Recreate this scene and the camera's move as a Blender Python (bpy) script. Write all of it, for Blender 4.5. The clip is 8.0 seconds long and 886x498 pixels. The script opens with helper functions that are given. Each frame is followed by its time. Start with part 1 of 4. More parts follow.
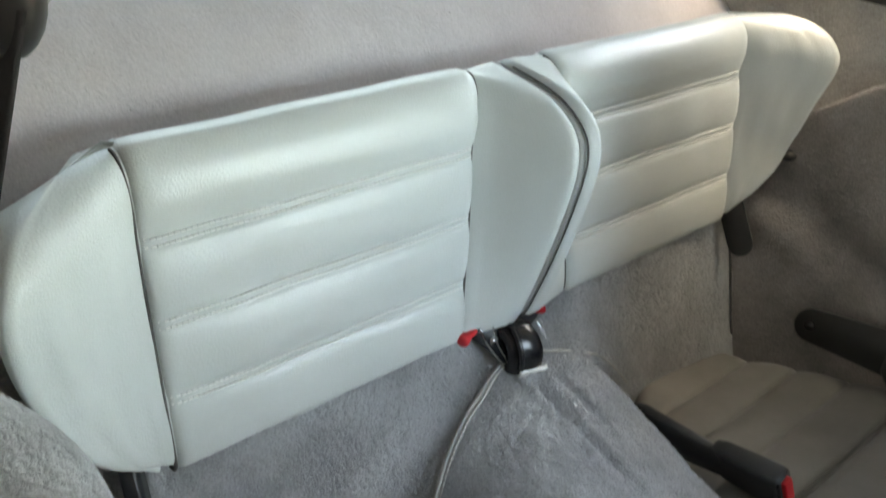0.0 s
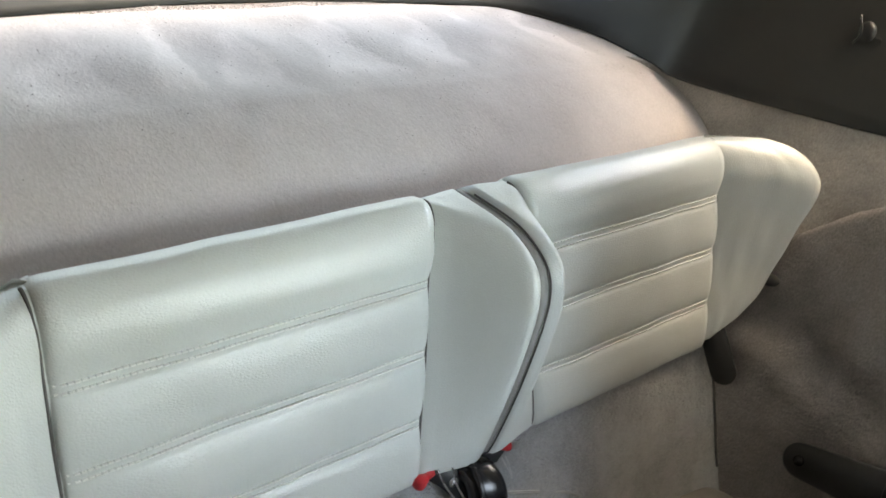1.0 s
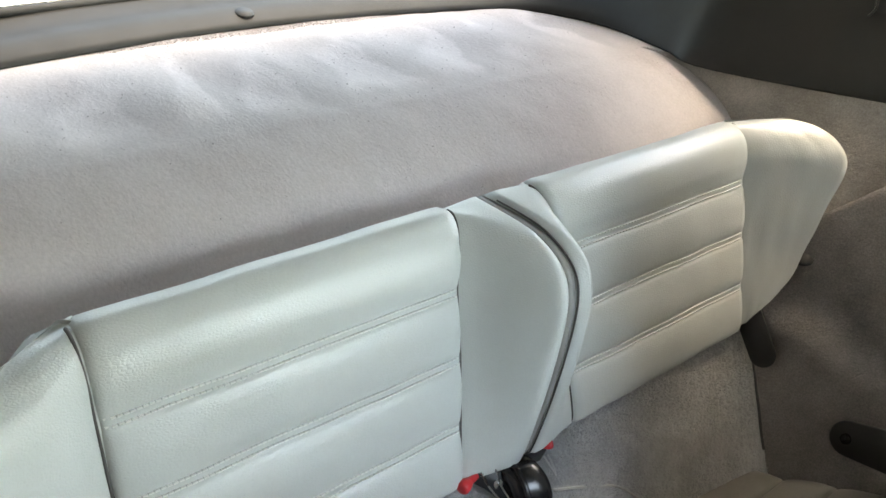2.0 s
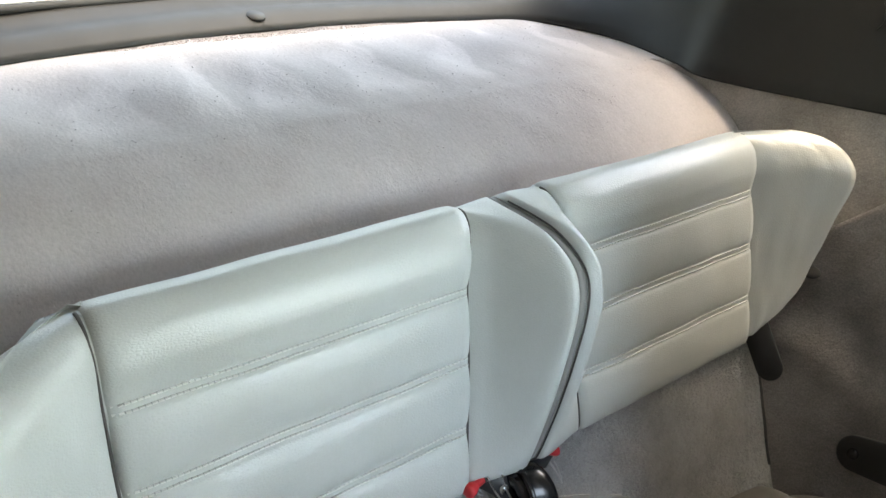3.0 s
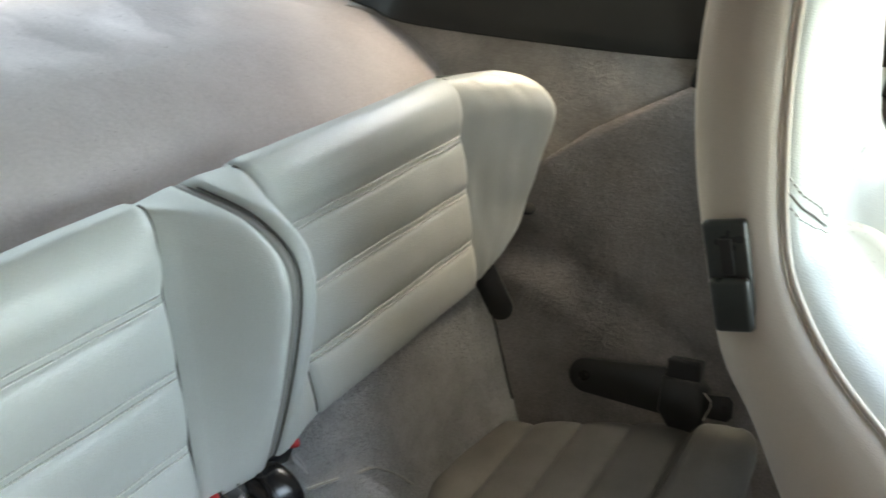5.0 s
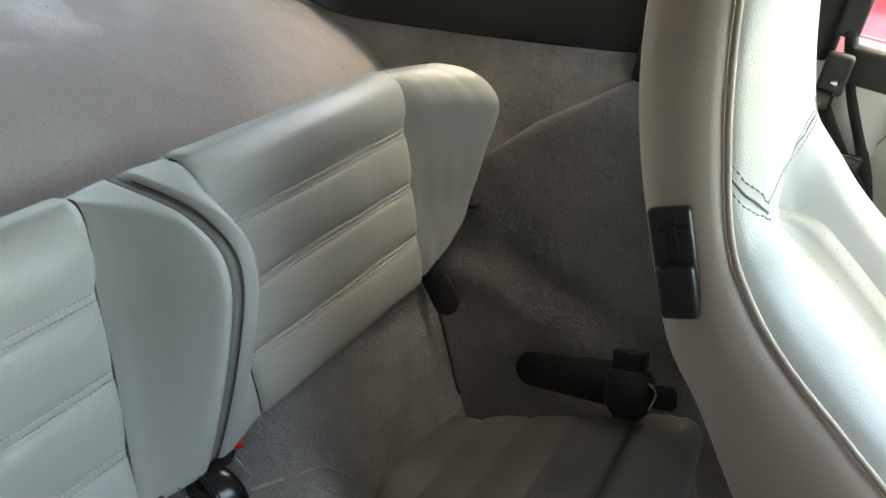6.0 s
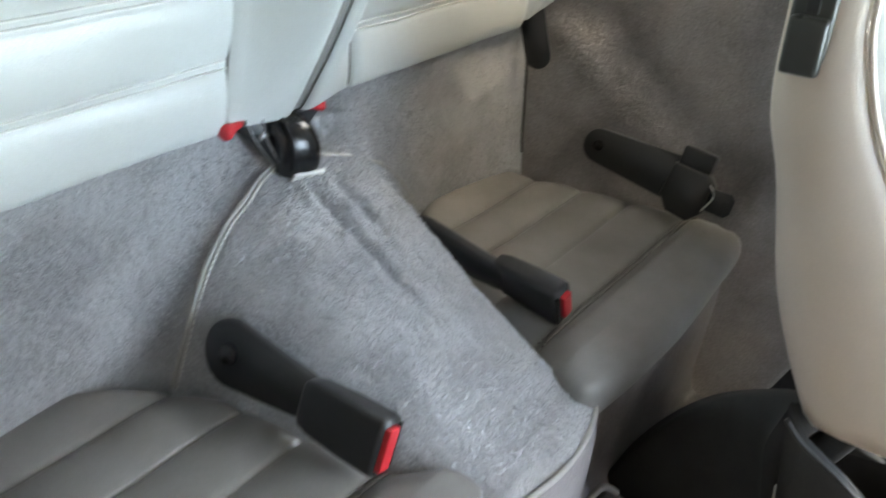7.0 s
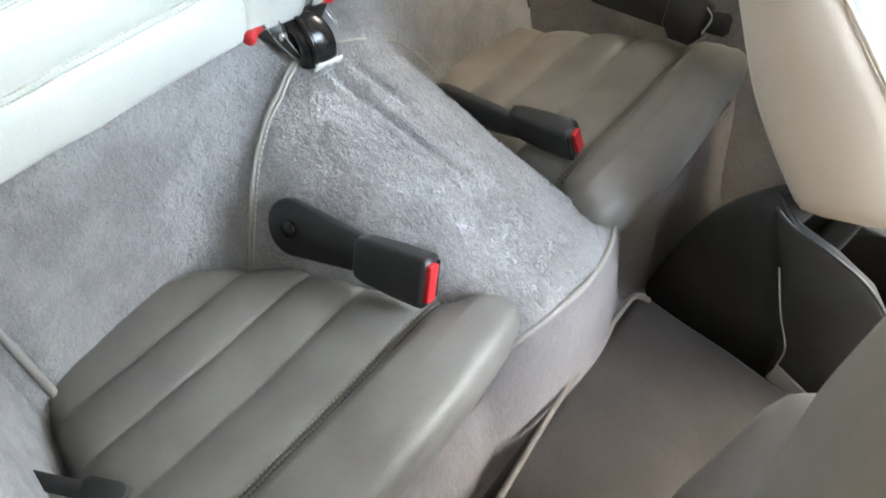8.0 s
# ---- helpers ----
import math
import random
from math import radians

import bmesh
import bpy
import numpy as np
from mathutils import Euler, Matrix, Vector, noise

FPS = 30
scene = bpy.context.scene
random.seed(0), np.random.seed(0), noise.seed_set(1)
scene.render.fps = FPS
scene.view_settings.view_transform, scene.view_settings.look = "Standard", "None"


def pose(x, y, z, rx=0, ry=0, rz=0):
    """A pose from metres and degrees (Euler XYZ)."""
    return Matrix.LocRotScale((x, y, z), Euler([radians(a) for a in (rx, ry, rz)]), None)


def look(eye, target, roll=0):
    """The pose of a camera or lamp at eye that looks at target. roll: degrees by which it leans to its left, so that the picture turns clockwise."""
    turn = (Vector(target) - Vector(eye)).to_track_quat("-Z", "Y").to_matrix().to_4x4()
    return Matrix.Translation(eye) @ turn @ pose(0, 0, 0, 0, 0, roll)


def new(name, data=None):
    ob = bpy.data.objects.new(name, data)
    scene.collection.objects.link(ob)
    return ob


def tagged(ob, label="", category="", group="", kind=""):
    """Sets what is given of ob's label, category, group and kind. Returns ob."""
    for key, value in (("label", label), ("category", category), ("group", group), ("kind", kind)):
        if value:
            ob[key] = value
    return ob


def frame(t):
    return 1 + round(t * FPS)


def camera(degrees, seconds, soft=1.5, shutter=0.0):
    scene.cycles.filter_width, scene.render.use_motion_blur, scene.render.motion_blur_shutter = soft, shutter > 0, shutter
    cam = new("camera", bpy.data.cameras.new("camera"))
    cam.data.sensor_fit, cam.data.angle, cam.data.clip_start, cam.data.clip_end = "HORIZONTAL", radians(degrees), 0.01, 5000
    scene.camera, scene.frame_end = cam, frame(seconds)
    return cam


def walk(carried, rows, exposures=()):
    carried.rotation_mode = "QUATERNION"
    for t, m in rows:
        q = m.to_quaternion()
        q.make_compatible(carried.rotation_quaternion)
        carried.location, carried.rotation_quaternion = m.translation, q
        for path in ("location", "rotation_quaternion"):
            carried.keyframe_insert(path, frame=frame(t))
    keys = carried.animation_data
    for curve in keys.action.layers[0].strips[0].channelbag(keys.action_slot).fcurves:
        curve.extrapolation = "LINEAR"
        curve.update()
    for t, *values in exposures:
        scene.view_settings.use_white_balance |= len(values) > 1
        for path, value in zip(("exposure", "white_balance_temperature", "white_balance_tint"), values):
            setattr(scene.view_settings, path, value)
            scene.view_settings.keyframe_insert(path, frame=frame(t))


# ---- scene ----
cam = camera(55.1, 8.0, soft=1.5, shutter=0.4)
PATH = [
    (0, (-0.632, -0.513, 1.142), (0.549, 0.592, -0.034), 11.8),
    (0.2, (-0.622, -0.519, 1.149), (0.555, 0.650, 0.032), 11.5),
    (0.5, (-0.596, -0.502, 1.148), (0.611, 0.703, 0.103), 12.5),
    (0.8, (-0.572, -0.505, 1.146), (0.689, 0.706, 0.175), 14.3),
    (1, (-0.558, -0.491, 1.155), (0.675, 0.728, 0.158), 11.9),
    (1.5, (-0.553, -0.497, 1.172), (0.643, 0.744, 0.158), 8.2),
    (2, (-0.556, -0.502, 1.174), (0.607, 0.769, 0.159), 6.2),
    (2.2, (-0.565, -0.502, 1.164), (0.608, 0.774, 0.166), 6.3),
    (3.3, (-0.569, -0.500, 1.149), (0.609, 0.796, 0.185), 7.4),
    (3.5, (-0.568, -0.499, 1.15), (0.608, 0.795, 0.179), 7.6),
    (4, (-0.567, -0.499, 1.15), (0.608, 0.793, 0.176), 7.7),
    (4.5, (-0.549, -0.486, 1.142), (0.735, 0.673, 0.137), 8.7),
    (4.7, (-0.519, -0.477, 1.158), (0.871, 0.522, 0.124), 9.1),
    (5, (-0.481, -0.475, 1.153), (1.042, 0.326, 0.135), 9.0),
    (5.2, (-0.479, -0.475, 1.151), (1.079, 0.276, 0.145), 8.7),
    (6.3, (-0.475, -0.471, 1.125), (1.132, 0.161, 0.117), 12.3),
    (6.5, (-0.493, -0.471, 1.106), (1.077, 0.088, 0.0), 18.0),
    (6.7, (-0.510, -0.477, 1.079), (0.953, 0.062, -0.174), 23.3),
    (7, (-0.56, -0.499, 1.045), (0.828, 0.05, -0.286), 27.7),
    (7.2, (-0.587, -0.526, 1.083), (0.694, 0.089, -0.324), 24.9),
    (7.5, (-0.614, -0.556, 1.12), (0.588, 0.041, -0.362), 18.4),
    (8, (-0.62, -0.579, 1.131), (0.53, -0.089, -0.431), 17.4),
]
walk(cam, [(t, look(eye, target, roll)) for t, eye, target, roll in PATH],
     [(0.0, 5.10, 9300, 3), (1.0, 4.97, 9800, 7), (2.0, 4.98, 9500, 6), (4.0, 4.98, 9200, 6), (4.7, 5.1, 9300, 4), (5.0, 4.77, 9300, 3), (6.4, 4.22, 9100, 2), (6.8, 5.02, 8900, 4), (7.0, 5.70, 8900, 4), (7.5, 6.01, 9100, 4), (8.0, 6.17, 9500, 5)])
SKY, SUN = 0.15, 0.2

# ---- world, sun, exposure ----
world = bpy.data.worlds.new("sky")
scene.world = world
world.use_nodes = True
_wn = world.node_tree
_sky = _wn.nodes.new("ShaderNodeTexSky")
_sky.sky_type = 'NISHITA'
_sky.sun_disc = False
_sky.sun_elevation = radians(67)
_sky.sun_rotation = radians(112)
_sky.dust_density = 1.6
_wn.links.new(_sky.outputs[0], _wn.nodes["Background"].inputs[0])
_wn.nodes["Background"].inputs[1].default_value = SKY
sun_data = bpy.data.lights.new("sun", 'SUN')
sun_data.energy = SUN
sun_data.angle = radians(60)
sun_data.color = (1.0, 0.97, 0.93)
sun = new("sun", sun_data)
sun.matrix_world = look((1.62, -0.65, 4.8), (0, 0, 0.6))


# ---- materials ----
def mat(name, rgb, rough=0.6, metal=0.0, fine=0.0, fine_scale=300.0, coarse=0.0, coarse_scale=8.0,
        bump=0.0, bump_scale=400.0, sheen=0.0, tint=None, coat=0.0, voronoi=False, spec=0.5, stretch=None, pile=0.0, pile_scale=90.0, patch=(0.32, 0.68)):
    """Principled surface with a fine grain, a broad stain and a relief."""
    m = bpy.data.materials.new(name)
    m.use_nodes = True
    nt = m.node_tree
    p = nt.nodes["Principled BSDF"]
    p.inputs["Roughness"].default_value = rough
    p.inputs["Metallic"].default_value = metal
    p.inputs["Specular IOR Level"].default_value = spec
    if sheen:
        p.inputs["Sheen Weight"].default_value = sheen
        p.inputs["Sheen Roughness"].default_value = 0.6
    if coat:
        p.inputs["Coat Weight"].default_value = coat
        p.inputs["Coat Roughness"].default_value = 0.17
    tc = nt.nodes.new("ShaderNodeTexCoord")
    src = tc.outputs["Object"]
    if stretch:
        mp = nt.nodes.new("ShaderNodeMapping")
        mp.inputs["Scale"].default_value = stretch
        nt.links.new(src, mp.inputs[0])
        src = mp.outputs[0]

    def noise_at(scale, detail, rough_=0.6):
        n = nt.nodes.new("ShaderNodeTexNoise")
        n.inputs["Scale"].default_value = scale
        n.inputs["Detail"].default_value = detail
        n.inputs["Roughness"].default_value = rough_
        nt.links.new(src, n.inputs["Vector"])
        return n.outputs["Fac"]

    def mix(a, b, fac):
        x = nt.nodes.new("ShaderNodeMix")
        x.data_type = 'RGBA'
        for sock, val in ((x.inputs["A"], a), (x.inputs["B"], b)):
            if isinstance(val, tuple):
                sock.default_value = (*val, 1)
            else:
                nt.links.new(val, sock)
        nt.links.new(fac, x.inputs["Factor"])
        return x.outputs["Result"]

    def ramp(fac, lo, hi):
        r = nt.nodes.new("ShaderNodeMapRange")
        r.inputs["From Min"].default_value = lo
        r.inputs["From Max"].default_value = hi
        nt.links.new(fac, r.inputs["Value"])
        return r.outputs["Result"]

    col = None
    lo = tuple(c * (1 - coarse) for c in (tint or rgb))
    hi = tuple(min(1, c * (1 + 0.6 * coarse)) for c in rgb)
    col = mix(lo, hi, ramp(noise_at(coarse_scale, 5), *patch))
    if fine:
        dark = tuple(1 - fine for _ in range(3))
        mul = nt.nodes.new("ShaderNodeMix")
        mul.data_type = 'RGBA'
        mul.blend_type = 'MULTIPLY'
        mul.inputs["Factor"].default_value = 1.0
        nt.links.new(col, mul.inputs["A"])
        nt.links.new(mix(dark, (1.0, 1.0, 1.0), ramp(noise_at(fine_scale, 3), 0.35, 0.65)), mul.inputs["B"])
        col = mul.outputs["Result"]
    nt.links.new(col, p.inputs["Base Color"])
    rr = nt.nodes.new("ShaderNodeMapRange")
    rr.inputs["To Min"].default_value = max(0.03, rough - 0.08)
    rr.inputs["To Max"].default_value = min(1, rough + 0.08)
    nt.links.new(noise_at(coarse_scale * 3, 4), rr.inputs["Value"])
    nt.links.new(rr.outputs["Result"], p.inputs["Roughness"])
    if bump:
        b = nt.nodes.new("ShaderNodeBump")
        b.inputs["Strength"].default_value = bump
        b.inputs["Distance"].default_value = 0.004
        if voronoi:
            v = nt.nodes.new("ShaderNodeTexVoronoi")
            v.feature = 'DISTANCE_TO_EDGE'
            v.inputs["Scale"].default_value = bump_scale
            nt.links.new(src, v.inputs["Vector"])
            h = v.outputs["Distance"]
        else:
            h = noise_at(bump_scale, 6, 0.7)
            if pile:
                ad = nt.nodes.new("ShaderNodeMath")
                ad.operation = 'MULTIPLY_ADD'
                ad.inputs[1].default_value = pile
                nt.links.new(noise_at(pile_scale, 4, 0.65), ad.inputs[0])
                nt.links.new(h, ad.inputs[2])
                h = ad.outputs[0]
        nt.links.new(h, b.inputs["Height"])
        nt.links.new(b.outputs["Normal"], p.inputs["Normal"])
        if coat:
            nt.links.new(b.outputs["Normal"], p.inputs["Coat Normal"])
    return m


LEATHER = mat("cream_leather", (0.58, 0.605, 0.582), 0.34, fine=0.03, fine_scale=500, coarse=0.05, coarse_scale=5, bump=0.13, bump_scale=430, voronoi=True, stretch=(0.62, 1.0, 1.0), tint=(0.57, 0.595, 0.562), coat=0.17)
# Cushions share the backrest leather; dirt and shade are put into this darker base
CUSHION = mat("shaded_cushion_leather", (0.212, 0.206, 0.195), 0.42, spec=0.35, fine=0.05, fine_scale=400, coarse=0.12, coarse_scale=6, bump=0.12, bump_scale=380, voronoi=True, tint=(0.183, 0.174, 0.162))
SEAT_BEIGE = mat("beige_seat_leather", (0.63, 0.545, 0.465), 0.42, fine=0.03, fine_scale=450, coarse=0.05, coarse_scale=5, bump=0.10, bump_scale=400, voronoi=True)
# Back of the tipped seat: beige leather made dark brown for its shade
SEAT_BACK = mat("shaded_seat_back", (0.105, 0.084, 0.070), 0.55, fine=0.05, fine_scale=450, coarse=0.1, coarse_scale=6, bump=0.10, bump_scale=420, voronoi=True)
THREAD = mat("pale_thread", (0.80, 0.81, 0.77), 0.8, fine=0.1, fine_scale=900)
STITCH = mat("grey_stitch", (0.42, 0.415, 0.39), 0.8, fine=0.1, fine_scale=900)
PERFORATED = mat("perforated_cream_leather", (0.58, 0.61, 0.565), 0.36, fine=0.03, fine_scale=500, coarse=0.05, coarse_scale=5, tint=(0.57, 0.60, 0.54))
SEAM = mat("dark_seam", (0.09, 0.085, 0.08), 0.8)
HOLE = mat("grey_underthread", (0.47, 0.485, 0.46), 0.8)
GUSSET = mat("grey_gusset", (0.27, 0.262, 0.245), 0.5, fine=0.05, bump=0.08, bump_scale=500)
# Purple-grey step carpet; shade on the step is put into its dark tone
RISER = mat("shaded_purple_grey_carpet", (0.215, 0.201, 0.206), 0.95, fine=0.12, fine_scale=420, coarse=0.14, coarse_scale=7, bump=0.5, bump_scale=260, pile=1.2, pile_scale=95, sheen=0.2, tint=(0.185, 0.171, 0.176), spec=0.1)
CARPET = mat("grey_plush_carpet", (0.475, 0.484, 0.492), 0.95, fine=0.16, fine_scale=420, coarse=0.16, coarse_scale=13, bump=1.0, bump_scale=260, pile=2.5, pile_scale=95, sheen=0.25, tint=(0.44, 0.44, 0.45), patch=(0.42, 0.58), spec=0.1)
SHELF = mat("pale_plush_carpet", (0.60, 0.55, 0.54), 0.95, fine=0.10, fine_scale=380, coarse=0.03, coarse_scale=9, bump=0.18, bump_scale=240, pile=2.0, pile_scale=60, sheen=0.08, tint=(0.58, 0.53, 0.52), patch=(0.40, 0.60), stretch=(1.0, 0.55, 1.0), spec=0.1)
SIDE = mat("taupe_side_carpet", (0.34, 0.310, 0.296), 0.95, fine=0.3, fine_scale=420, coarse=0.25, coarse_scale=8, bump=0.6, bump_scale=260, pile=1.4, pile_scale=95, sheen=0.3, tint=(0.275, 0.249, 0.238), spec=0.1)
# Paler copy of SIDE; the light on the upper panel is put into it
SIDE_UP = mat("lit_taupe_carpet", (0.50, 0.46, 0.425), 0.95, fine=0.25, fine_scale=420, coarse=0.25, coarse_scale=12, bump=0.6, bump_scale=260, pile=1.4, pile_scale=95, sheen=0.3, tint=(0.42, 0.385, 0.355), spec=0.1)
PALE_PIPING = mat("pale_grey_piping", (0.43, 0.42, 0.39), 0.55, fine=0.12, fine_scale=600, bump=0.2, bump_scale=600)
WORN_PIPING = mat("worn_brown_grey_piping", (0.17, 0.15, 0.135), 0.6, fine=0.15, fine_scale=600, coarse=0.3, coarse_scale=14, bump=0.2, bump_scale=600)
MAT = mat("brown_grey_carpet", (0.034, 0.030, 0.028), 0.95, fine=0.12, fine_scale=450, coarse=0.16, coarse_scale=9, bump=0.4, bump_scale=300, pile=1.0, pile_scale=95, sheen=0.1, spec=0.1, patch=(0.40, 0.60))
PIPING = mat("grey_piping", (0.29, 0.28, 0.262), 0.55, fine=0.12, fine_scale=600, bump=0.2, bump_scale=600)
TRIM = mat("dark_grey_trim", (0.022, 0.022, 0.0205), 0.6, fine=0.08, fine_scale=700, coarse=0.12, bump=0.12, bump_scale=900)
BLACK = mat("black_plastic", (0.020, 0.021, 0.022), 0.42, fine=0.12, fine_scale=500, coarse=0.2, bump=0.06, bump_scale=700)
GLOSS = mat("glossy_black_plastic", (0.010, 0.010, 0.011), 0.22, coarse=0.2, bump=0.02, bump_scale=200)
SWITCH = mat("dark_green_grey_plastic", (0.040, 0.044, 0.041), 0.30, coarse=0.15, bump=0.03, bump_scale=300)
BLACK_LEATHER = mat("black_leather", (0.040, 0.041, 0.041), 0.8, spec=0.25, fine=0.1, coarse=0.25, bump=0.12, bump_scale=420, voronoi=True)
WEBBING = mat("black_webbing", (0.015, 0.015, 0.017), 0.8, fine=0.3, fine_scale=700, bump=0.4, bump_scale=600)
RED = mat("red_plastic", (0.62, 0.025, 0.035), 0.38, coarse=0.08, coarse_scale=20)
STEEL = mat("bright_steel", (0.62, 0.62, 0.62), 0.28, metal=1.0, coarse=0.1)
WHITE_TAB = mat("white_card", (0.72, 0.72, 0.68), 0.7, coarse=0.06)
BODY = mat("pale_body_paint", (0.60, 0.57, 0.50), 0.3, coarse=0.03, coat=0.6)
RUBBER = mat("black_rubber", (0.02, 0.02, 0.02), 0.7, coarse=0.2)
HEADLINER = mat("grey_headliner", (0.32, 0.325, 0.33), 0.9, fine=0.1, coarse=0.06, bump=0.2, bump_scale=300)
GROUND = mat("grey_concrete", (0.34, 0.33, 0.31), 0.9, fine=0.15, fine_scale=60, coarse=0.2, coarse_scale=0.7, bump=0.3, bump_scale=40)
# Surface of the added light blockers; its brown warms the bounce
BLOCKER = mat("brown_blocker", (0.062, 0.048, 0.040), 0.9, fine=0.15, fine_scale=80, coarse=0.15, coarse_scale=2, bump=0.3, bump_scale=60)
RED_PAINT = mat("red_car_paint", (0.50, 0.055, 0.075), 0.3, coarse=0.05, coat=0.6)



def brushed_nap(m, y0, depth, pitch, light, dark):
    """Wedges of pile brushed the other way, lighter than the rest, side by side over a strip of carpet."""
    nt = m.node_tree
    p = nt.nodes["Principled BSDF"]
    base = p.inputs["Base Color"].links[0].from_socket
    tc = nt.nodes.new("ShaderNodeTexCoord")
    sep = nt.nodes.new("ShaderNodeSeparateXYZ")
    nt.links.new(tc.outputs["Object"], sep.inputs[0])

    def node(op, a, b=0.0, c=0.0):
        n = nt.nodes.new("ShaderNodeMath")
        n.operation = op
        for k, v in enumerate((a, b, c)):
            if isinstance(v, float):
                n.inputs[k].default_value = v
            else:
                nt.links.new(v, n.inputs[k])
        return n.outputs[0]

    def wander(scale, detail):
        n = nt.nodes.new("ShaderNodeTexNoise")
        n.inputs["Scale"].default_value = scale
        n.inputs["Detail"].default_value = detail
        nt.links.new(tc.outputs["Object"], n.inputs["Vector"])
        return node('SUBTRACT', n.outputs["Fac"], 0.5)

    def span(v, a, b):
        r = nt.nodes.new("ShaderNodeMapRange")
        r.interpolation_type = 'SMOOTHSTEP'
        r.inputs["From Min"].default_value = a
        r.inputs["From Max"].default_value = b
        nt.links.new(v, r.inputs["Value"])
        return r.outputs["Result"]

    h = node('MULTIPLY', node('SUBTRACT', sep.outputs[1], y0), 1.0 / depth)
    across = node('ADD', node('MULTIPLY_ADD', sep.outputs[0], 1.0 / pitch, 20.0), node('MULTIPLY', wander(4.0, 2.0), 2.4))
    across = node('MULTIPLY_ADD', h, -0.45, across)
    saw = node('FRACT', across)
    edge = node('ADD', node('SUBTRACT', node('SUBTRACT', 0.92, saw), node('MULTIPLY', h, 0.75)), node('MULTIPLY', wander(22.0, 3.0), 0.28))
    wedge = node('MULTIPLY', span(edge, -0.02, 0.10), span(saw, 0.0, 0.22))
    wedge = node('MULTIPLY', wedge, node('MULTIPLY', span(h, -0.10, 0.12), span(wander(5.0, 1.0), -0.16, 0.02)))
    tone = nt.nodes.new("ShaderNodeMix")
    tone.data_type = 'RGBA'
    tone.inputs["A"].default_value = (dark, dark, dark, 1)
    tone.inputs["B"].default_value = (light, light, light, 1)
    nt.links.new(wedge, tone.inputs["Factor"])
    mul = nt.nodes.new("ShaderNodeMix")
    mul.data_type = 'RGBA'
    mul.blend_type = 'MULTIPLY'
    mul.inputs["Factor"].default_value = 1.0
    nt.links.new(base, mul.inputs["A"])
    nt.links.new(tone.outputs["Result"], mul.inputs["B"])
    nt.links.new(mul.outputs["Result"], p.inputs["Base Color"])


def punch(m, pitch, size):
    """Rows of small punched holes."""
    nt = m.node_tree
    p = nt.nodes["Principled BSDF"]
    base = p.inputs["Base Color"].links[0].from_socket
    tc = nt.nodes.new("ShaderNodeTexCoord")
    v = nt.nodes.new("ShaderNodeTexVoronoi")
    v.inputs["Scale"].default_value = 1.0 / pitch
    v.inputs["Randomness"].default_value = 0.0
    nt.links.new(tc.outputs["Object"], v.inputs["Vector"])
    r = nt.nodes.new("ShaderNodeMapRange")
    r.inputs["From Min"].default_value = size
    r.inputs["From Max"].default_value = size * 1.3
    nt.links.new(v.outputs["Distance"], r.inputs["Value"])
    x = nt.nodes.new("ShaderNodeMix")
    x.data_type = 'RGBA'
    x.inputs["A"].default_value = (0.10, 0.10, 0.095, 1)
    nt.links.new(r.outputs["Result"], x.inputs["Factor"])
    nt.links.new(base, x.inputs["B"])
    nt.links.new(x.outputs["Result"], p.inputs["Base Color"])


punch(PERFORATED, 0.0062, 0.09)
brushed_nap(SHELF, 0.275, 0.22, 0.115, 1.16, 0.95)

GLASS = bpy.data.materials.new("window_glass")
GLASS.use_nodes = True
_g = GLASS.node_tree.nodes["Principled BSDF"]
_g.inputs["Transmission Weight"].default_value = 1.0
_g.inputs["Roughness"].default_value = 0.0
_g.inputs["IOR"].default_value = 1.08
_g.inputs["Base Color"].default_value = (0.93, 0.96, 0.95, 1)


# Tint added to dim the sky light that reaches the shelf
TINTED = bpy.data.materials.new("dimming_window_glass")
TINTED.use_nodes = True
_tn = TINTED.node_tree
_clear = _tn.nodes.new("ShaderNodeBsdfTransparent")
_clear.inputs["Color"].default_value = (0.33, 0.334, 0.33, 1)
_gleam = _tn.nodes.new("ShaderNodeBsdfGlossy")
_gleam.inputs["Roughness"].default_value = 0.02
_mixed = _tn.nodes.new("ShaderNodeMixShader")
_mixed.inputs["Fac"].default_value = 0.05
_tn.links.new(_clear.outputs[0], _mixed.inputs[1])
_tn.links.new(_gleam.outputs[0], _mixed.inputs[2])
_tn.links.new(_mixed.outputs[0], _tn.nodes["Material Output"].inputs["Surface"])


# ---- building helpers ----
def mesh_object(name, bm, material, smooth=True, fix=True):
    if fix:
        bmesh.ops.recalc_face_normals(bm, faces=bm.faces)
    me = bpy.data.meshes.new(name)
    bm.to_mesh(me)
    bm.free()
    if smooth:
        me.polygons.foreach_set("use_smooth", [True] * len(me.polygons))
    if material:
        me.materials.append(material)
    return new(name, me)


def part(name, bm, material, parent, label="", smooth=True, fix=True):
    ob = mesh_object(name, bm, material, smooth, fix)
    ob.parent = parent
    if label:
        tagged(ob, label)
    return ob


def thing(name, label, category, group="", kind="", at=(0, 0, 0)):
    ob = new(name)
    ob.empty_display_size = 0.05
    ob.location = at
    return tagged(ob, label, category, group, kind)


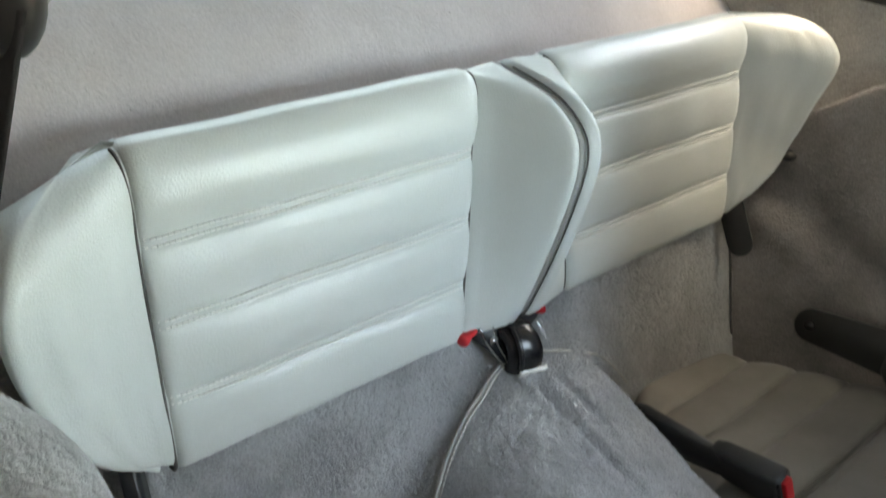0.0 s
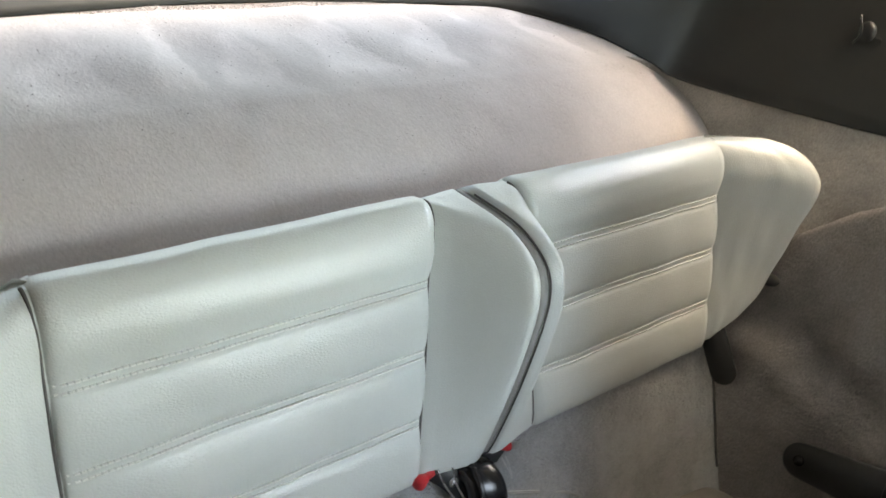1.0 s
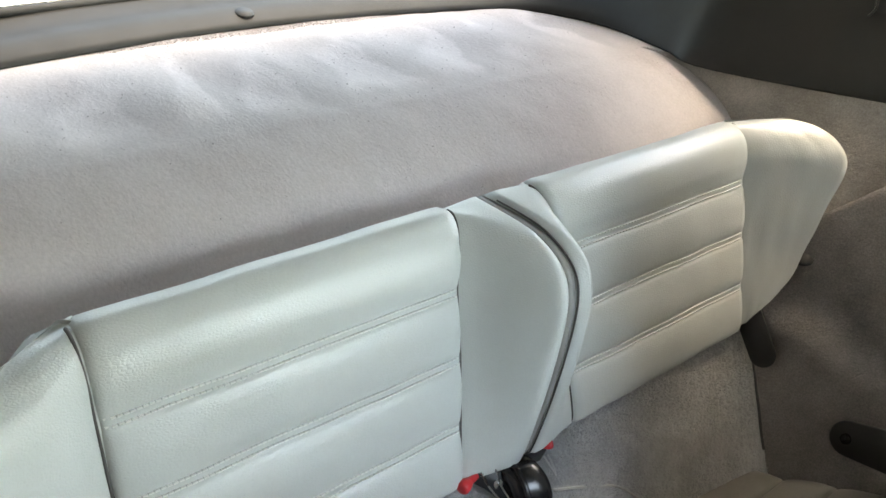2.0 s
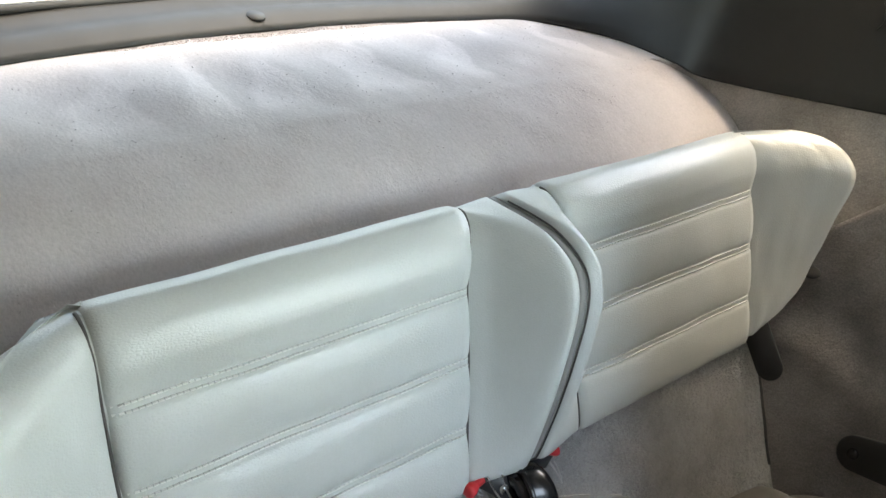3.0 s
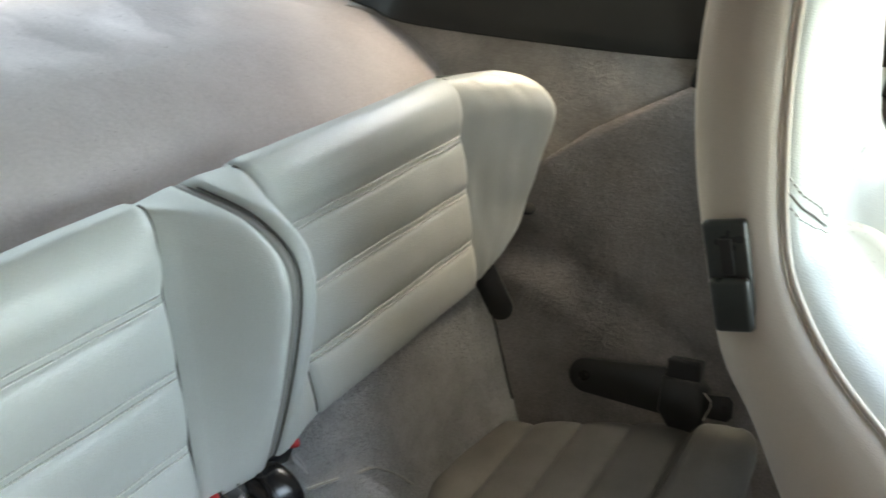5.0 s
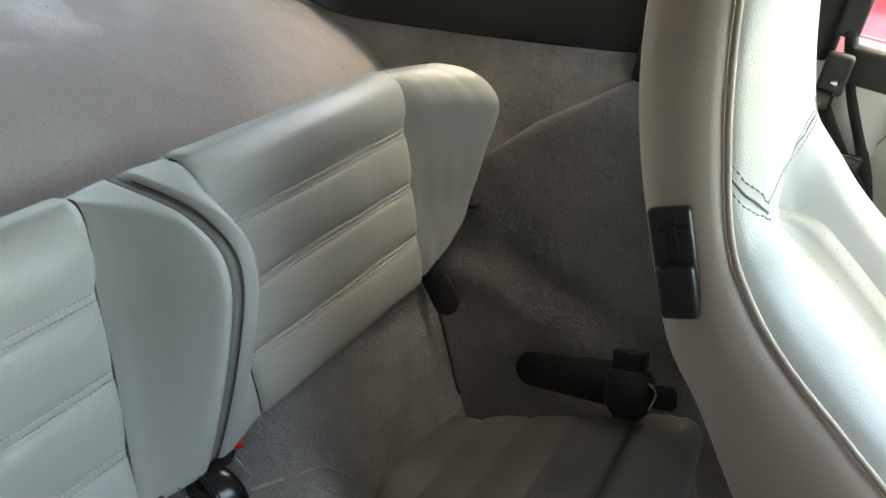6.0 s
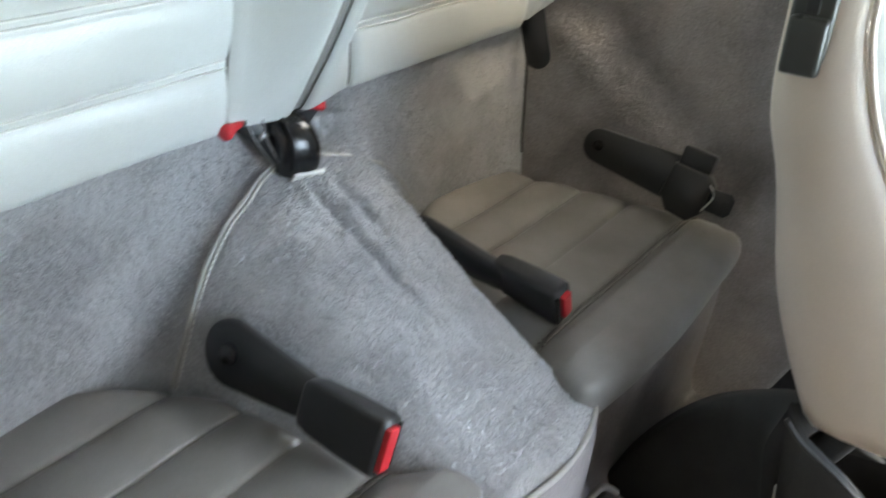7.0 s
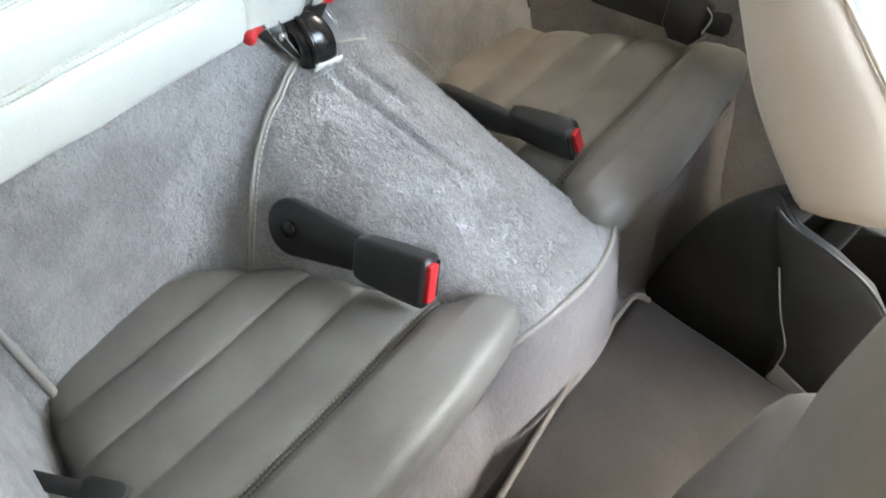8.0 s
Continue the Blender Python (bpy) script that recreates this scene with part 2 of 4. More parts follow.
def grid(fn, nu, nv, thick=None):
    """A sheet fn(u, v) for u, v in 0..1; thick: a vector by which a second sheet lies behind it, closed round."""
    bm = bmesh.new()
    rows = [[bm.verts.new(fn(i / nu, j / nv)) for j in range(nv + 1)] for i in range(nu + 1)]
    for i in range(nu):
        for j in range(nv):
            bm.faces.new((rows[i][j], rows[i + 1][j], rows[i + 1][j + 1], rows[i][j + 1]))
    if thick is not None:
        th = Vector(thick)
        back = [[bm.verts.new(v.co + th) for v in row] for row in rows]
        for i in range(nu):
            for j in range(nv):
                bm.faces.new((back[i][j + 1], back[i + 1][j + 1], back[i + 1][j], back[i][j]))
        rim = [(i, 0) for i in range(nu + 1)] + [(nu, j) for j in range(1, nv + 1)]
        rim += [(i, nv) for i in range(nu - 1, -1, -1)] + [(0, j) for j in range(nv - 1, 0, -1)]
        for (a, b), (c, d) in zip(rim, rim[1:] + rim[:1]):
            bm.faces.new((rows[c][d], rows[a][b], back[a][b], back[c][d]))
    return bm


def loft(loops, closed=True, caps=True):
    bm = bmesh.new()
    rows = [[bm.verts.new(p) for p in lp] for lp in loops]
    n = len(rows[0])
    for a, b in zip(rows, rows[1:]):
        for k in range(n if closed else n - 1):
            bm.faces.new((a[k], a[(k + 1) % n], b[(k + 1) % n], b[k]))
    if caps:
        bm.faces.new(rows[0])
        bm.faces.new(rows[-1][::-1])
    return bm


def spline(points, n):
    """n + 1 points on a smooth curve through the given ones."""
    pts = [Vector(p) for p in points]
    pts = [pts[0] * 2 - pts[1]] + pts + [pts[-1] * 2 - pts[-2]]
    m = len(pts) - 3
    out = []
    for i in range(n + 1):
        t = min(i / n * m, m - 1e-6)
        k, f = int(t), t - int(t)
        a, b, c, d = pts[k:k + 4]
        out.append(0.5 * ((2 * b) + (c - a) * f + (2 * a - 5 * b + 4 * c - d) * f * f + (3 * b - a - 3 * c + d) * f ** 3))
    return out


def tube(points, r, n=24, sides=8, flat=1.0):
    pts = spline(points, n)
    loops = []
    for i, p in enumerate(pts):
        d = (pts[min(i + 1, n)] - pts[max(i - 1, 0)]).normalized()
        a = d.cross(Vector((0.3, 0.5, 0.81))).normalized()
        b = d.cross(a)
        loops.append([p + r * (math.cos(t) * a + flat * math.sin(t) * b) for t in [2 * math.pi * k / sides for k in range(sides)]])
    return loft(loops)


def add_box(bm, centre, size, frame3=None, bevel=0.0):
    """A bevelled box; frame3: its three axes."""
    ret = bmesh.ops.create_cube(bm, size=1.0)
    vs = ret["verts"]
    bmesh.ops.scale(bm, vec=size, verts=vs)
    if bevel:
        es = list({e for v in vs for e in v.link_edges})
        r = bmesh.ops.bevel(bm, geom=es, offset=bevel, segments=3, profile=0.6, affect='EDGES')
        vs = list({v for f in r["faces"] for v in f.verts} | {v for v in vs if v.is_valid})
    rot = Matrix.Identity(3)
    if frame3:
        rot = Matrix(frame3).transposed()
    bmesh.ops.transform(bm, matrix=Matrix.Translation(centre) @ rot.to_4x4(), verts=vs)
    return bm


def box(centre, size, frame3=None, bevel=0.0):
    return add_box(bmesh.new(), centre, size, frame3, bevel)


def prism(outline, centre, frame3, depth, bevel=0.0):
    """A flat outline (list of u, w) in the plane of the first two axes, given depth along the third."""
    u, w, n = [Vector(a) for a in frame3]
    bm = bmesh.new()
    c = Vector(centre)
    k = len(outline)
    levels = [(-depth / 2, bevel), (-depth / 2 + bevel, 0), (depth / 2 - bevel, 0), (depth / 2, bevel)] if bevel else [(-depth / 2, 0), (depth / 2, 0)]
    mu, mw = sum(p[0] for p in outline) / k, sum(p[1] for p in outline) / k
    rows = []
    for h, inset in levels:
        row = []
        for a, b in outline:
            d = math.hypot(a - mu, b - mw) or 1
            s = max(0.0, 1 - inset / d)
            row.append(bm.verts.new(c + u * (mu + (a - mu) * s) + w * (mw + (b - mw) * s) + n * h))
        rows.append(row)
    for a, b in zip(rows, rows[1:]):
        for i in range(k):
            bm.faces.new((a[i], a[(i + 1) % k], b[(i + 1) % k], b[i]))
    bm.faces.new(rows[0][::-1])
    bm.faces.new(rows[-1])
    return bm


def stadium(length, r0, r1, n=10):
    """Outline of a tongue from a round end of radius r0 at 0 to one of radius r1 at length."""
    pts = [(r0 * math.cos(a), r0 * math.sin(a)) for a in [math.pi / 2 + math.pi * i / n for i in range(n + 1)]]
    return pts + [(length + r1 * math.cos(a), r1 * math.sin(a)) for a in [-math.pi / 2 + math.pi * i / n for i in range(n + 1)]]


def frame_from(u, w):
    u = Vector(u).normalized()
    w = Vector(w)
    w = (w - u * w.dot(u)).normalized()
    return [u, w, u.cross(w)]


def smooth(a, b, t):
    t = max(0.0, min(1.0, (t - a) / (b - a)))
    return t * t * (3 - 2 * t)


def bez(xs, ys, t):
    return float(np.interp(t, xs, ys))


def wobble(x, y, z, s, a):
    return a * noise.noise(Vector((x * s, y * s, z * s)))


def fibre_mat(name, rgb, spread=0.35):
    """Carpet yarn: one colour, lighter and darker from tuft to tuft."""
    m = bpy.data.materials.new(name)
    m.use_nodes = True
    nt = m.node_tree
    p = nt.nodes["Principled BSDF"]
    p.inputs["Roughness"].default_value = 0.9
    p.inputs["Specular IOR Level"].default_value = 0.1
    g = nt.nodes.new("ShaderNodeNewGeometry")
    x = nt.nodes.new("ShaderNodeMix")
    x.data_type = 'RGBA'
    x.inputs["A"].default_value = (*[c * (1 - spread) for c in rgb], 1)
    x.inputs["B"].default_value = (*[min(1, c * (1 + spread)) for c in rgb], 1)
    nt.links.new(g.outputs["Random Per Island"], x.inputs["Factor"])
    nt.links.new(x.outputs["Result"], p.inputs["Base Color"])
    return m


def tufts(name, ob, count, length, width, material, keep=None, seed=3):
    """Fine yarn ends standing on a carpet's mesh, as one part of it."""
    rng = np.random.default_rng(seed)
    me = ob.data
    me.calc_loop_triangles()
    nv, nt_ = len(me.vertices), len(me.loop_triangles)
    co = np.empty(nv * 3)
    me.vertices.foreach_get("co", co)
    co = co.reshape(-1, 3)
    tri = np.empty(nt_ * 3, dtype=np.int64)
    me.loop_triangles.foreach_get("vertices", tri)
    tri = tri.reshape(-1, 3)
    a, b, c = co[tri[:, 0]], co[tri[:, 1]], co[tri[:, 2]]
    nrm = np.cross(b - a, c - a)
    area = np.linalg.norm(nrm, axis=1) + 1e-12
    nrm = nrm / area[:, None]
    mid = (a + b + c) / 3
    wgt = area * (keep(mid, nrm) if keep else 1.0)
    pick = rng.choice(nt_, size=count, p=wgt / wgt.sum())
    r1, r2 = rng.random((2, count))
    s1 = np.sqrt(r1)
    base = a[pick] * (1 - s1)[:, None] + b[pick] * (s1 * (1 - r2))[:, None] + c[pick] * (s1 * r2)[:, None]
    n = nrm[pick]
    # the nap leans one way over a patch, with yarn ends astray
    ph = 9 * base[:, 0] + 13 * base[:, 1] + 2.5 * np.sin(17 * base[:, 0] - 11 * base[:, 1])
    lean = np.stack([np.cos(ph), np.sin(ph), -0.3 * np.ones(count)], 1) * 0.55 + rng.normal(0, 0.45, (count, 3))
    tip = n + lean
    tip -= n * np.minimum(0.0, (tip * n).sum(1) - 0.35)[:, None]
    tip /= np.linalg.norm(tip, axis=1)[:, None]
    side = np.cross(tip, rng.normal(0, 1, (count, 3)))
    side /= np.linalg.norm(side, axis=1)[:, None] + 1e-9
    ln = length * rng.uniform(0.5, 1.15, count)[:, None]
    root = base - n * 0.0006
    verts = np.stack([root - side * width / 2, root + side * width / 2, root + tip * ln], 1).reshape(-1, 3)
    out = bpy.data.meshes.new(name)
    out.vertices.add(count * 3)
    out.vertices.foreach_set("co", verts.ravel())
    out.loops.add(count * 3)
    out.loops.foreach_set("vertex_index", np.arange(count * 3, dtype=np.int32))
    out.polygons.add(count)
    out.polygons.foreach_set("loop_start", np.arange(0, count * 3, 3, dtype=np.int32))
    out.update()
    out.materials.append(material)
    t = new(name, out)
    t.parent = ob
    return tagged(t, kind="stuff")


YARN = fibre_mat("grey_yarn", (0.490, 0.499, 0.507), 0.15)
YARN_PALE = fibre_mat("pale_yarn", (0.57, 0.52, 0.51), 0.10)


# ---- the car's shell ----
def wall_x(y, z):
    """Distance of the side panel from the car's middle."""
    return 0.475 - 0.33 * (y + 0.14) + 0.30 * (z - 0.31)


def smax(a, b, k):
    h = max(0.0, min(1.0, 0.5 + 0.5 * (a - b) / k))
    return b + (a - b) * h + k * h * (1 - h)


def seg_dist(px, py, a, b):
    ax, ay = a
    bx, by = b
    t = max(0, min(1, ((px - ax) * (bx - ax) + (py - ay) * (by - ay)) / ((bx - ax) ** 2 + (by - ay) ** 2)))
    return math.hypot(px - ax - t * (bx - ax), py - ay - t * (by - ay)), t


def tunnel_top(y):
    return bez([-0.5, -0.33, -0.12, -0.05], [0.397, 0.412, 0.447, 0.462], y)


CREASES = (((-0.003, -0.118), (0.011, -0.31), 0.0125), ((0.031, -0.126), (0.040, -0.190), 0.0105))


def bare(m):
    """Little pile stands in the creases."""
    keep = np.ones(len(m))
    for a, b in [(np.array(c[0]), np.array(c[1])) for c in CREASES]:
        t = np.clip((m[:, :2] - a) @ (b - a) / ((b - a) @ (b - a)), 0, 1)
        d = np.linalg.norm(m[:, :2] - a - t[:, None] * (b - a), axis=1)
        keep *= 1 - 0.9 * np.exp(-(d / 0.006) ** 2) * (1 - 0.6 * t)
    return keep


def tub_z(x, y):
    """Height of the carpeted rear tub: bulkhead, tunnel hump and the wells under the cushions."""
    ax = abs(x)
    bulk = 0.515 + (y + 0.050) * 3.1
    # towards the side panels the bulkhead leans back and hollows out
    corner = 0.470 + (y + 0.050) * 1.80 + 0.9 * max(0.0, -0.09 - y) ** 2
    w = smooth(0.27, 0.45, ax)
    bulk = bulk * (1 - w) + corner * w
    bulk = min(bulk, 0.535 + (y + 0.05) * 0.3)
    half = 0.118 + 0.006 * smooth(-0.38, -0.47, y)
    sp = 0.022 * math.log1p(math.exp(min(40, (ax - half) / 0.022)))
    hump = tunnel_top(y) - 2.2 * sp
    bulk -= 0.075 * math.exp(-((x - 0.004) / 0.058) ** 4) * smooth(-0.10, -0.075, y)
    z = smax(smax(bulk, hump, 0.048), 0.225 + 0.10 * smooth(-0.30, -0.44, y), 0.02)
    # two creases run along the tunnel from the hinge cover
    for a, b, amp in CREASES:
        d, t = seg_dist(x, y, a, b)
        z -= amp * math.exp(-(d / 0.0048) ** 2) * (1 - 0.6 * t)
        z += 0.5 * amp * math.exp(-((d - 0.013) / 0.008) ** 2) * (1 - 0.7 * t)
    z += wobble(x, y, 0, 9, 0.006) + wobble(x, y, 3, 30, 0.0026) + wobble(x, y, 11, 75, 0.0020)
    front = -0.491 + 1.7 * min(ax, 0.15) ** 2
    foot = 0.245 - (0.06 if x > 0 else 0.012) * smooth(0.135, 0.17, ax) - (0.06 if x > 0 else 0.03) * smooth(0.17, 0.34, ax)
    t = max(0.0, min(1.0, (front - y) / (0.075 + 0.035 * smooth(0.15, 0.3, ax))))
    f = t * t * (3 - 2 * t)
    return z * (1 - f) + foot * f


def tub_front(x):
    return -0.495 + 1.7 * min(abs(x), 0.15) ** 2


tub = grid(lambda u, v: (lambda x: (lambda y: (x, y, tub_z(x, y)))(tub_front(x) + (0.02 - tub_front(x)) * v))(-0.62 + 1.24 * u), 400, 230, (0, 0, -0.03))
carpet_tub = tagged(mesh_object("rear_floor_carpet", tub, CARPET), "blue-grey plush carpet over the tunnel and rear bulkhead", "carpet", kind="structure")
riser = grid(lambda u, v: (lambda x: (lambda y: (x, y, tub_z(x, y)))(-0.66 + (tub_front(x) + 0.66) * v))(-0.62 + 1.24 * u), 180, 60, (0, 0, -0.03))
tagged(mesh_object("riser_carpet", riser, RISER), "purple-grey carpet, darkened for shade, on the step below the rear cushions", "carpet", kind="structure")

tufts("pile", carpet_tub, 260000, 0.0040, 0.0011, YARN, lambda m, n: (n[:, 2] > 0.05) * (m[:, 1] > -0.57) * (m[:, 1] < -0.03) * (np.abs(m[:, 0]) < 0.52) * bare(m))

# the pile stands up ragged round the hinge and along the piping
tufts("pile", carpet_tub, 9000, 0.0075, 0.0012, YARN, lambda m, n: (n[:, 2] > 0.0) * np.exp(-((m[:, 0] / 0.10) ** 2) - (((m[:, 1] + 0.085) / 0.035) ** 2)) * (m[:, 1] > -0.14), 21)

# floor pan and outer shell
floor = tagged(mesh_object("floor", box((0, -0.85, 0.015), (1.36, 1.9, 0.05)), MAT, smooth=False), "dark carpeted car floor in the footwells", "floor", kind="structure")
tunnel_low = thing("tunnel_carpet", "brown-grey carpet piece with a piped edge on the tunnel", "carpet", kind="structure")


def low_z(x, y):
    return 0.266 - 0.9 * max(0, abs(x + 0.02) - 0.135) ** 1.5 + wobble(x, y, 7, 14, 0.004)


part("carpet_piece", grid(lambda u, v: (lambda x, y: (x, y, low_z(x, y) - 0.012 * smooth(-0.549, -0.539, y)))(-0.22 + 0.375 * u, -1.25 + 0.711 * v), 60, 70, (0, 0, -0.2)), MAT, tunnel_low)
part("piping", tube([(0.150, -0.556, 0.262), (0.137, -0.541, 0.269), (0.110, -0.537, 0.273), (0.03, -0.538, 0.275), (-0.08, -0.543, 0.275), (-0.22, -0.556, 0.268)], 0.0042, 50), WORN_PIPING, tunnel_low, "worn grey leather piping")


def side_panel(s):
    name = "wall_left" if s > 0 else "wall_right"
    root = thing(name, "taupe carpeted side panel beside the rear seat", "side panel", kind="structure")

    def seam_z(y):
        return bez([-0.62, -0.44, -0.40, -0.30, -0.223, -0.114, -0.066, 0.05], [0.50, 0.60, 0.86, 0.845, 0.807, 0.722, 0.668, 0.55], y)

    y0 = -0.64 if s > 0 else -0.34

    def lower(u, v):
        y = y0 + (0.03 - y0) * u
        z = 0.03 + (seam_z(y) - 0.03) * v
        x = wall_x(y, z) - 0.007
        # a soft fold runs down and forward from the foot of the backrest
        fold = bez([-0.62, -0.36, -0.268, -0.195, -0.124, -0.08, 0.05], [0.37, 0.425, 0.462, 0.494, 0.520, 0.527, 0.55], y)
        x += 0.010 * math.exp(-((z - fold - 0.020) / 0.028) ** 2) - 0.007 * math.exp(-((z - fold + 0.030) / 0.032) ** 2) * smooth(-0.42, -0.30, y)
        x += wobble(y, z, 5 * s, 12, 0.006)
        x += 0.002 * smooth(0.985, 1.0, v)
        return (s * x, y, z)

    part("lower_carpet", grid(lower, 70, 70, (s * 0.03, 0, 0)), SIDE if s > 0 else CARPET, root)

    def upper(u, v):
        y = -0.30 + 0.56 * u
        a = seam_z(y) - 0.03
        z = a + (bez([-0.3, -0.19, -0.05, 0.15, 0.26], [0.855, 0.842, 0.826, 0.818, 0.812], y) - a) * v
        return (s * (wall_x(y, z) + 0.004 + wobble(y, z, 9, 14, 0.003)), y, z)

    if s > 0:
        joint = []
        for k in range(13):
            y = -0.052 - 0.080 * k / 12
            x = 0.47
            for _ in range(20):
                x = wall_x(y, tub_z(x, y)) - 0.008
            joint.append((x - 0.001, y - 0.0015, tub_z(x, y) + 0.0015))
        part("seam", tube(joint, 0.0022, 40, 6), SEAM, root, "dark joint down the corner of the carpet")
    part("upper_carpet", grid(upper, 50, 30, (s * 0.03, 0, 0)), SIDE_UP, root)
    if s < 0:
        part("piping", tube([(x, y, tub_z(x, y) + 0.003) for x, y in ((-0.462, -0.056), (-0.456, -0.08), (-0.450, -0.108), (-0.444, -0.134), (-0.441, -0.15))], 0.0055, 20), PIPING, root, "grey leather piping down the corner")
        part("edge_roll", tube([(-0.68, -0.12, 0.80), (-0.618, -0.160, 0.784), (-0.571, -0.205, 0.740), (-0.576, -0.25, 0.67), (-0.62, -0.30, 0.59), (-0.67, -0.36, 0.45)], 0.036, 40, 16), CARPET, root, "carpet-wrapped rounded edge at the door opening")
        tufts("pile", root.children[-1], 22000, 0.005, 0.0011, YARN, None, 8)
        part("sill", grid(lambda u, v: (-0.60 - 0.12 * u, -0.36 - 0.9 * v, 0.30 + 0.02 * u), 4, 10, (0, 0, -0.3)), SIDE, root)
    return root


side_panel(1)
side_panel(-1)


# ---- rear shelf ----
SHELF_PROFILE = [(0.073, 0.56), (0.076, 0.65), (0.082, 0.71), (0.096, 0.742), (0.120, 0.765), (0.155, 0.787), (0.190, 0.800), (0.225, 0.809), (0.255, 0.814), (0.33, 0.815), (0.45, 0.818), (0.58, 0.822)]
_sp = spline([(0, y, z) for y, z in SHELF_PROFILE], 60)


def shelf(u, v):
    p = _sp[round(v * 60)]
    half = wall_x(p.y, p.z) + 0.004 if p.y < 0.16 else min(0.54, 0.518 + 0.25 * (p.y - 0.16))
    x = (2 * u - 1) * half
    z = p.z + wobble(x, p.y, 1, 6, 0.006) * smooth(0.2, 0.35, p.y) + wobble(x, p.y, 5, 22, 0.0018)
    # shallow folds in the carpet where it was brushed
    z += 0.004 * math.sin(28 * x + 9 * p.y + 2 * math.sin(5 * x)) * smooth(0.26, 0.33, p.y) * smooth(0.5, 0.4, p.y)
    z -= 0.0022 * math.exp(-((p.y - 0.262) / 0.020) ** 2)
    return (x, p.y, z)


shelf_carpet = tagged(mesh_object("rear_shelf", grid(shelf, 120, 60, (0, 0.02, -0.06)), SHELF), "pale pinkish-grey carpeted shelf behind the rear backrests", "shelf", kind="structure")

tufts("pile", shelf_carpet, 26000, 0.0026, 0.0016, YARN_PALE, lambda m, n: (n[:, 2] > 0.0) * (m[:, 1] > 0.09) * (m[:, 1] < 0.54) * (0.03 + 6 * (m[:, 1] > 0.50)), 5)

TRIM_IN = [(0, 0.530, 0.822), (0.10, 0.525, 0.822), (0.21, 0.514, 0.822), (0.36, 0.492, 0.821), (0.447, 0.464, 0.820), (0.497, 0.404, 0.819), (0.519, 0.326, 0.819), (0.515, 0.225, 0.817), (0.512, 0.150, 0.814), (0.600, -0.05, 0.822), (0.640, -0.17, 0.834), (0.652, -0.22, 0.842)]
TRIM_OUT = [(0, 0.63, 0.850), (0.10, 0.625, 0.850), (0.21, 0.608, 0.850), (0.40, 0.575, 0.852), (0.52, 0.53, 0.87), (0.58, 0.45, 0.91), (0.60, 0.36, 0.96), (0.61, 0.26, 0.99), (0.615, 0.16, 1.01), (0.665, -0.05, 1.03), (0.695, -0.17, 1.04), (0.70, -0.22, 1.04)]


def half_path(pts, n=60):
    return spline([(-x, y, z) for x, y, z in pts[:0:-1]] + list(pts), n)


_ti, _to = half_path(TRIM_IN, 120), half_path(TRIM_OUT, 120)


def trim(u, v):
    a, b = _ti[round(u * 120)], _to[round(u * 120)]
    p = a.lerp(b, v)
    p.z += 0.012 * math.sin(math.pi * min(1, v * 1.6)) * 0.6 * smooth(0.2, 0.45, p.y)
    return p


trim_root = thing("window_trim", "dark grey plastic trim round the rear shelf", "window trim", kind="structure")
part("panel", grid(trim, 120, 10, (0, 0.003, -0.003)), TRIM, trim_root)
_disc = bmesh.new()
bmesh.ops.create_cone(_disc, cap_ends=True, segments=28, radius1=0.0135, radius2=0.0125, depth=0.0024, matrix=pose(-0.004, 0.554, 0.8358, 14))
part("screw_cap", _disc, TRIM, trim_root, "round dark plastic screw cap")
for s in (1, -1):
    part("pillar_trim", box((s * 0.668, -0.235, 0.93), (0.05, 0.045, 0.26), bevel=0.008), TRIM, trim_root)

window_root = thing("window_1", "sloping rear window with a bright frame strip", "window", kind="structure")


def rear_glass(u, v):
    x = (2 * u - 1) * (0.52 - 0.10 * v)
    return (x, 0.66 - 0.12 * (x / 0.5) ** 2 - 0.42 * v, 0.862 + 0.40 * v)


def rear_strip(dz, dy):
    return [(x, 0.636 - 0.35 * x * x + dy, 0.852 + dz + 0.06 * x * x) for x in (-0.5, -0.4, -0.25, -0.1, 0, 0.1, 0.25, 0.4, 0.5)]


part("pane", grid(rear_glass, 20, 12), TINTED, window_root, "glass with a tint added to dim the sky")
part("window_frame", tube(rear_strip(0.0, 0.0), 0.0045, 40), STEEL, window_root, "bright metal strip")
part("seal", tube(rear_strip(-0.004, -0.010), 0.006, 40), RUBBER, window_root)

# outside body behind the rear window
tagged(mesh_object("engine_lid", grid(lambda u, v: ((2 * u - 1) * 0.62, 0.652 + 0.7 * v, 0.852 - 0.02 * v - 0.22 * v * v), 16, 16, (0, 0, -0.03)), BODY), "pale painted engine lid behind the rear window", "car body", kind="structure")

# body ledge between the trim's upper edge and the outer skin
for s in (1, -1):
    ledge = spline([(s * x, y, z) for x, y, z in TRIM_OUT[3:]], 40)
    tagged(mesh_object("window_ledge", grid(lambda u, v: ledge[round(u * 40)].lerp(Vector((s * 0.785, ledge[round(u * 40)].y + 0.02, ledge[round(u * 40)].z - 0.06)), v), 40, 3, (0, 0, -0.02)), BODY), "pale painted ledge under the side window", "car body", kind="structure")

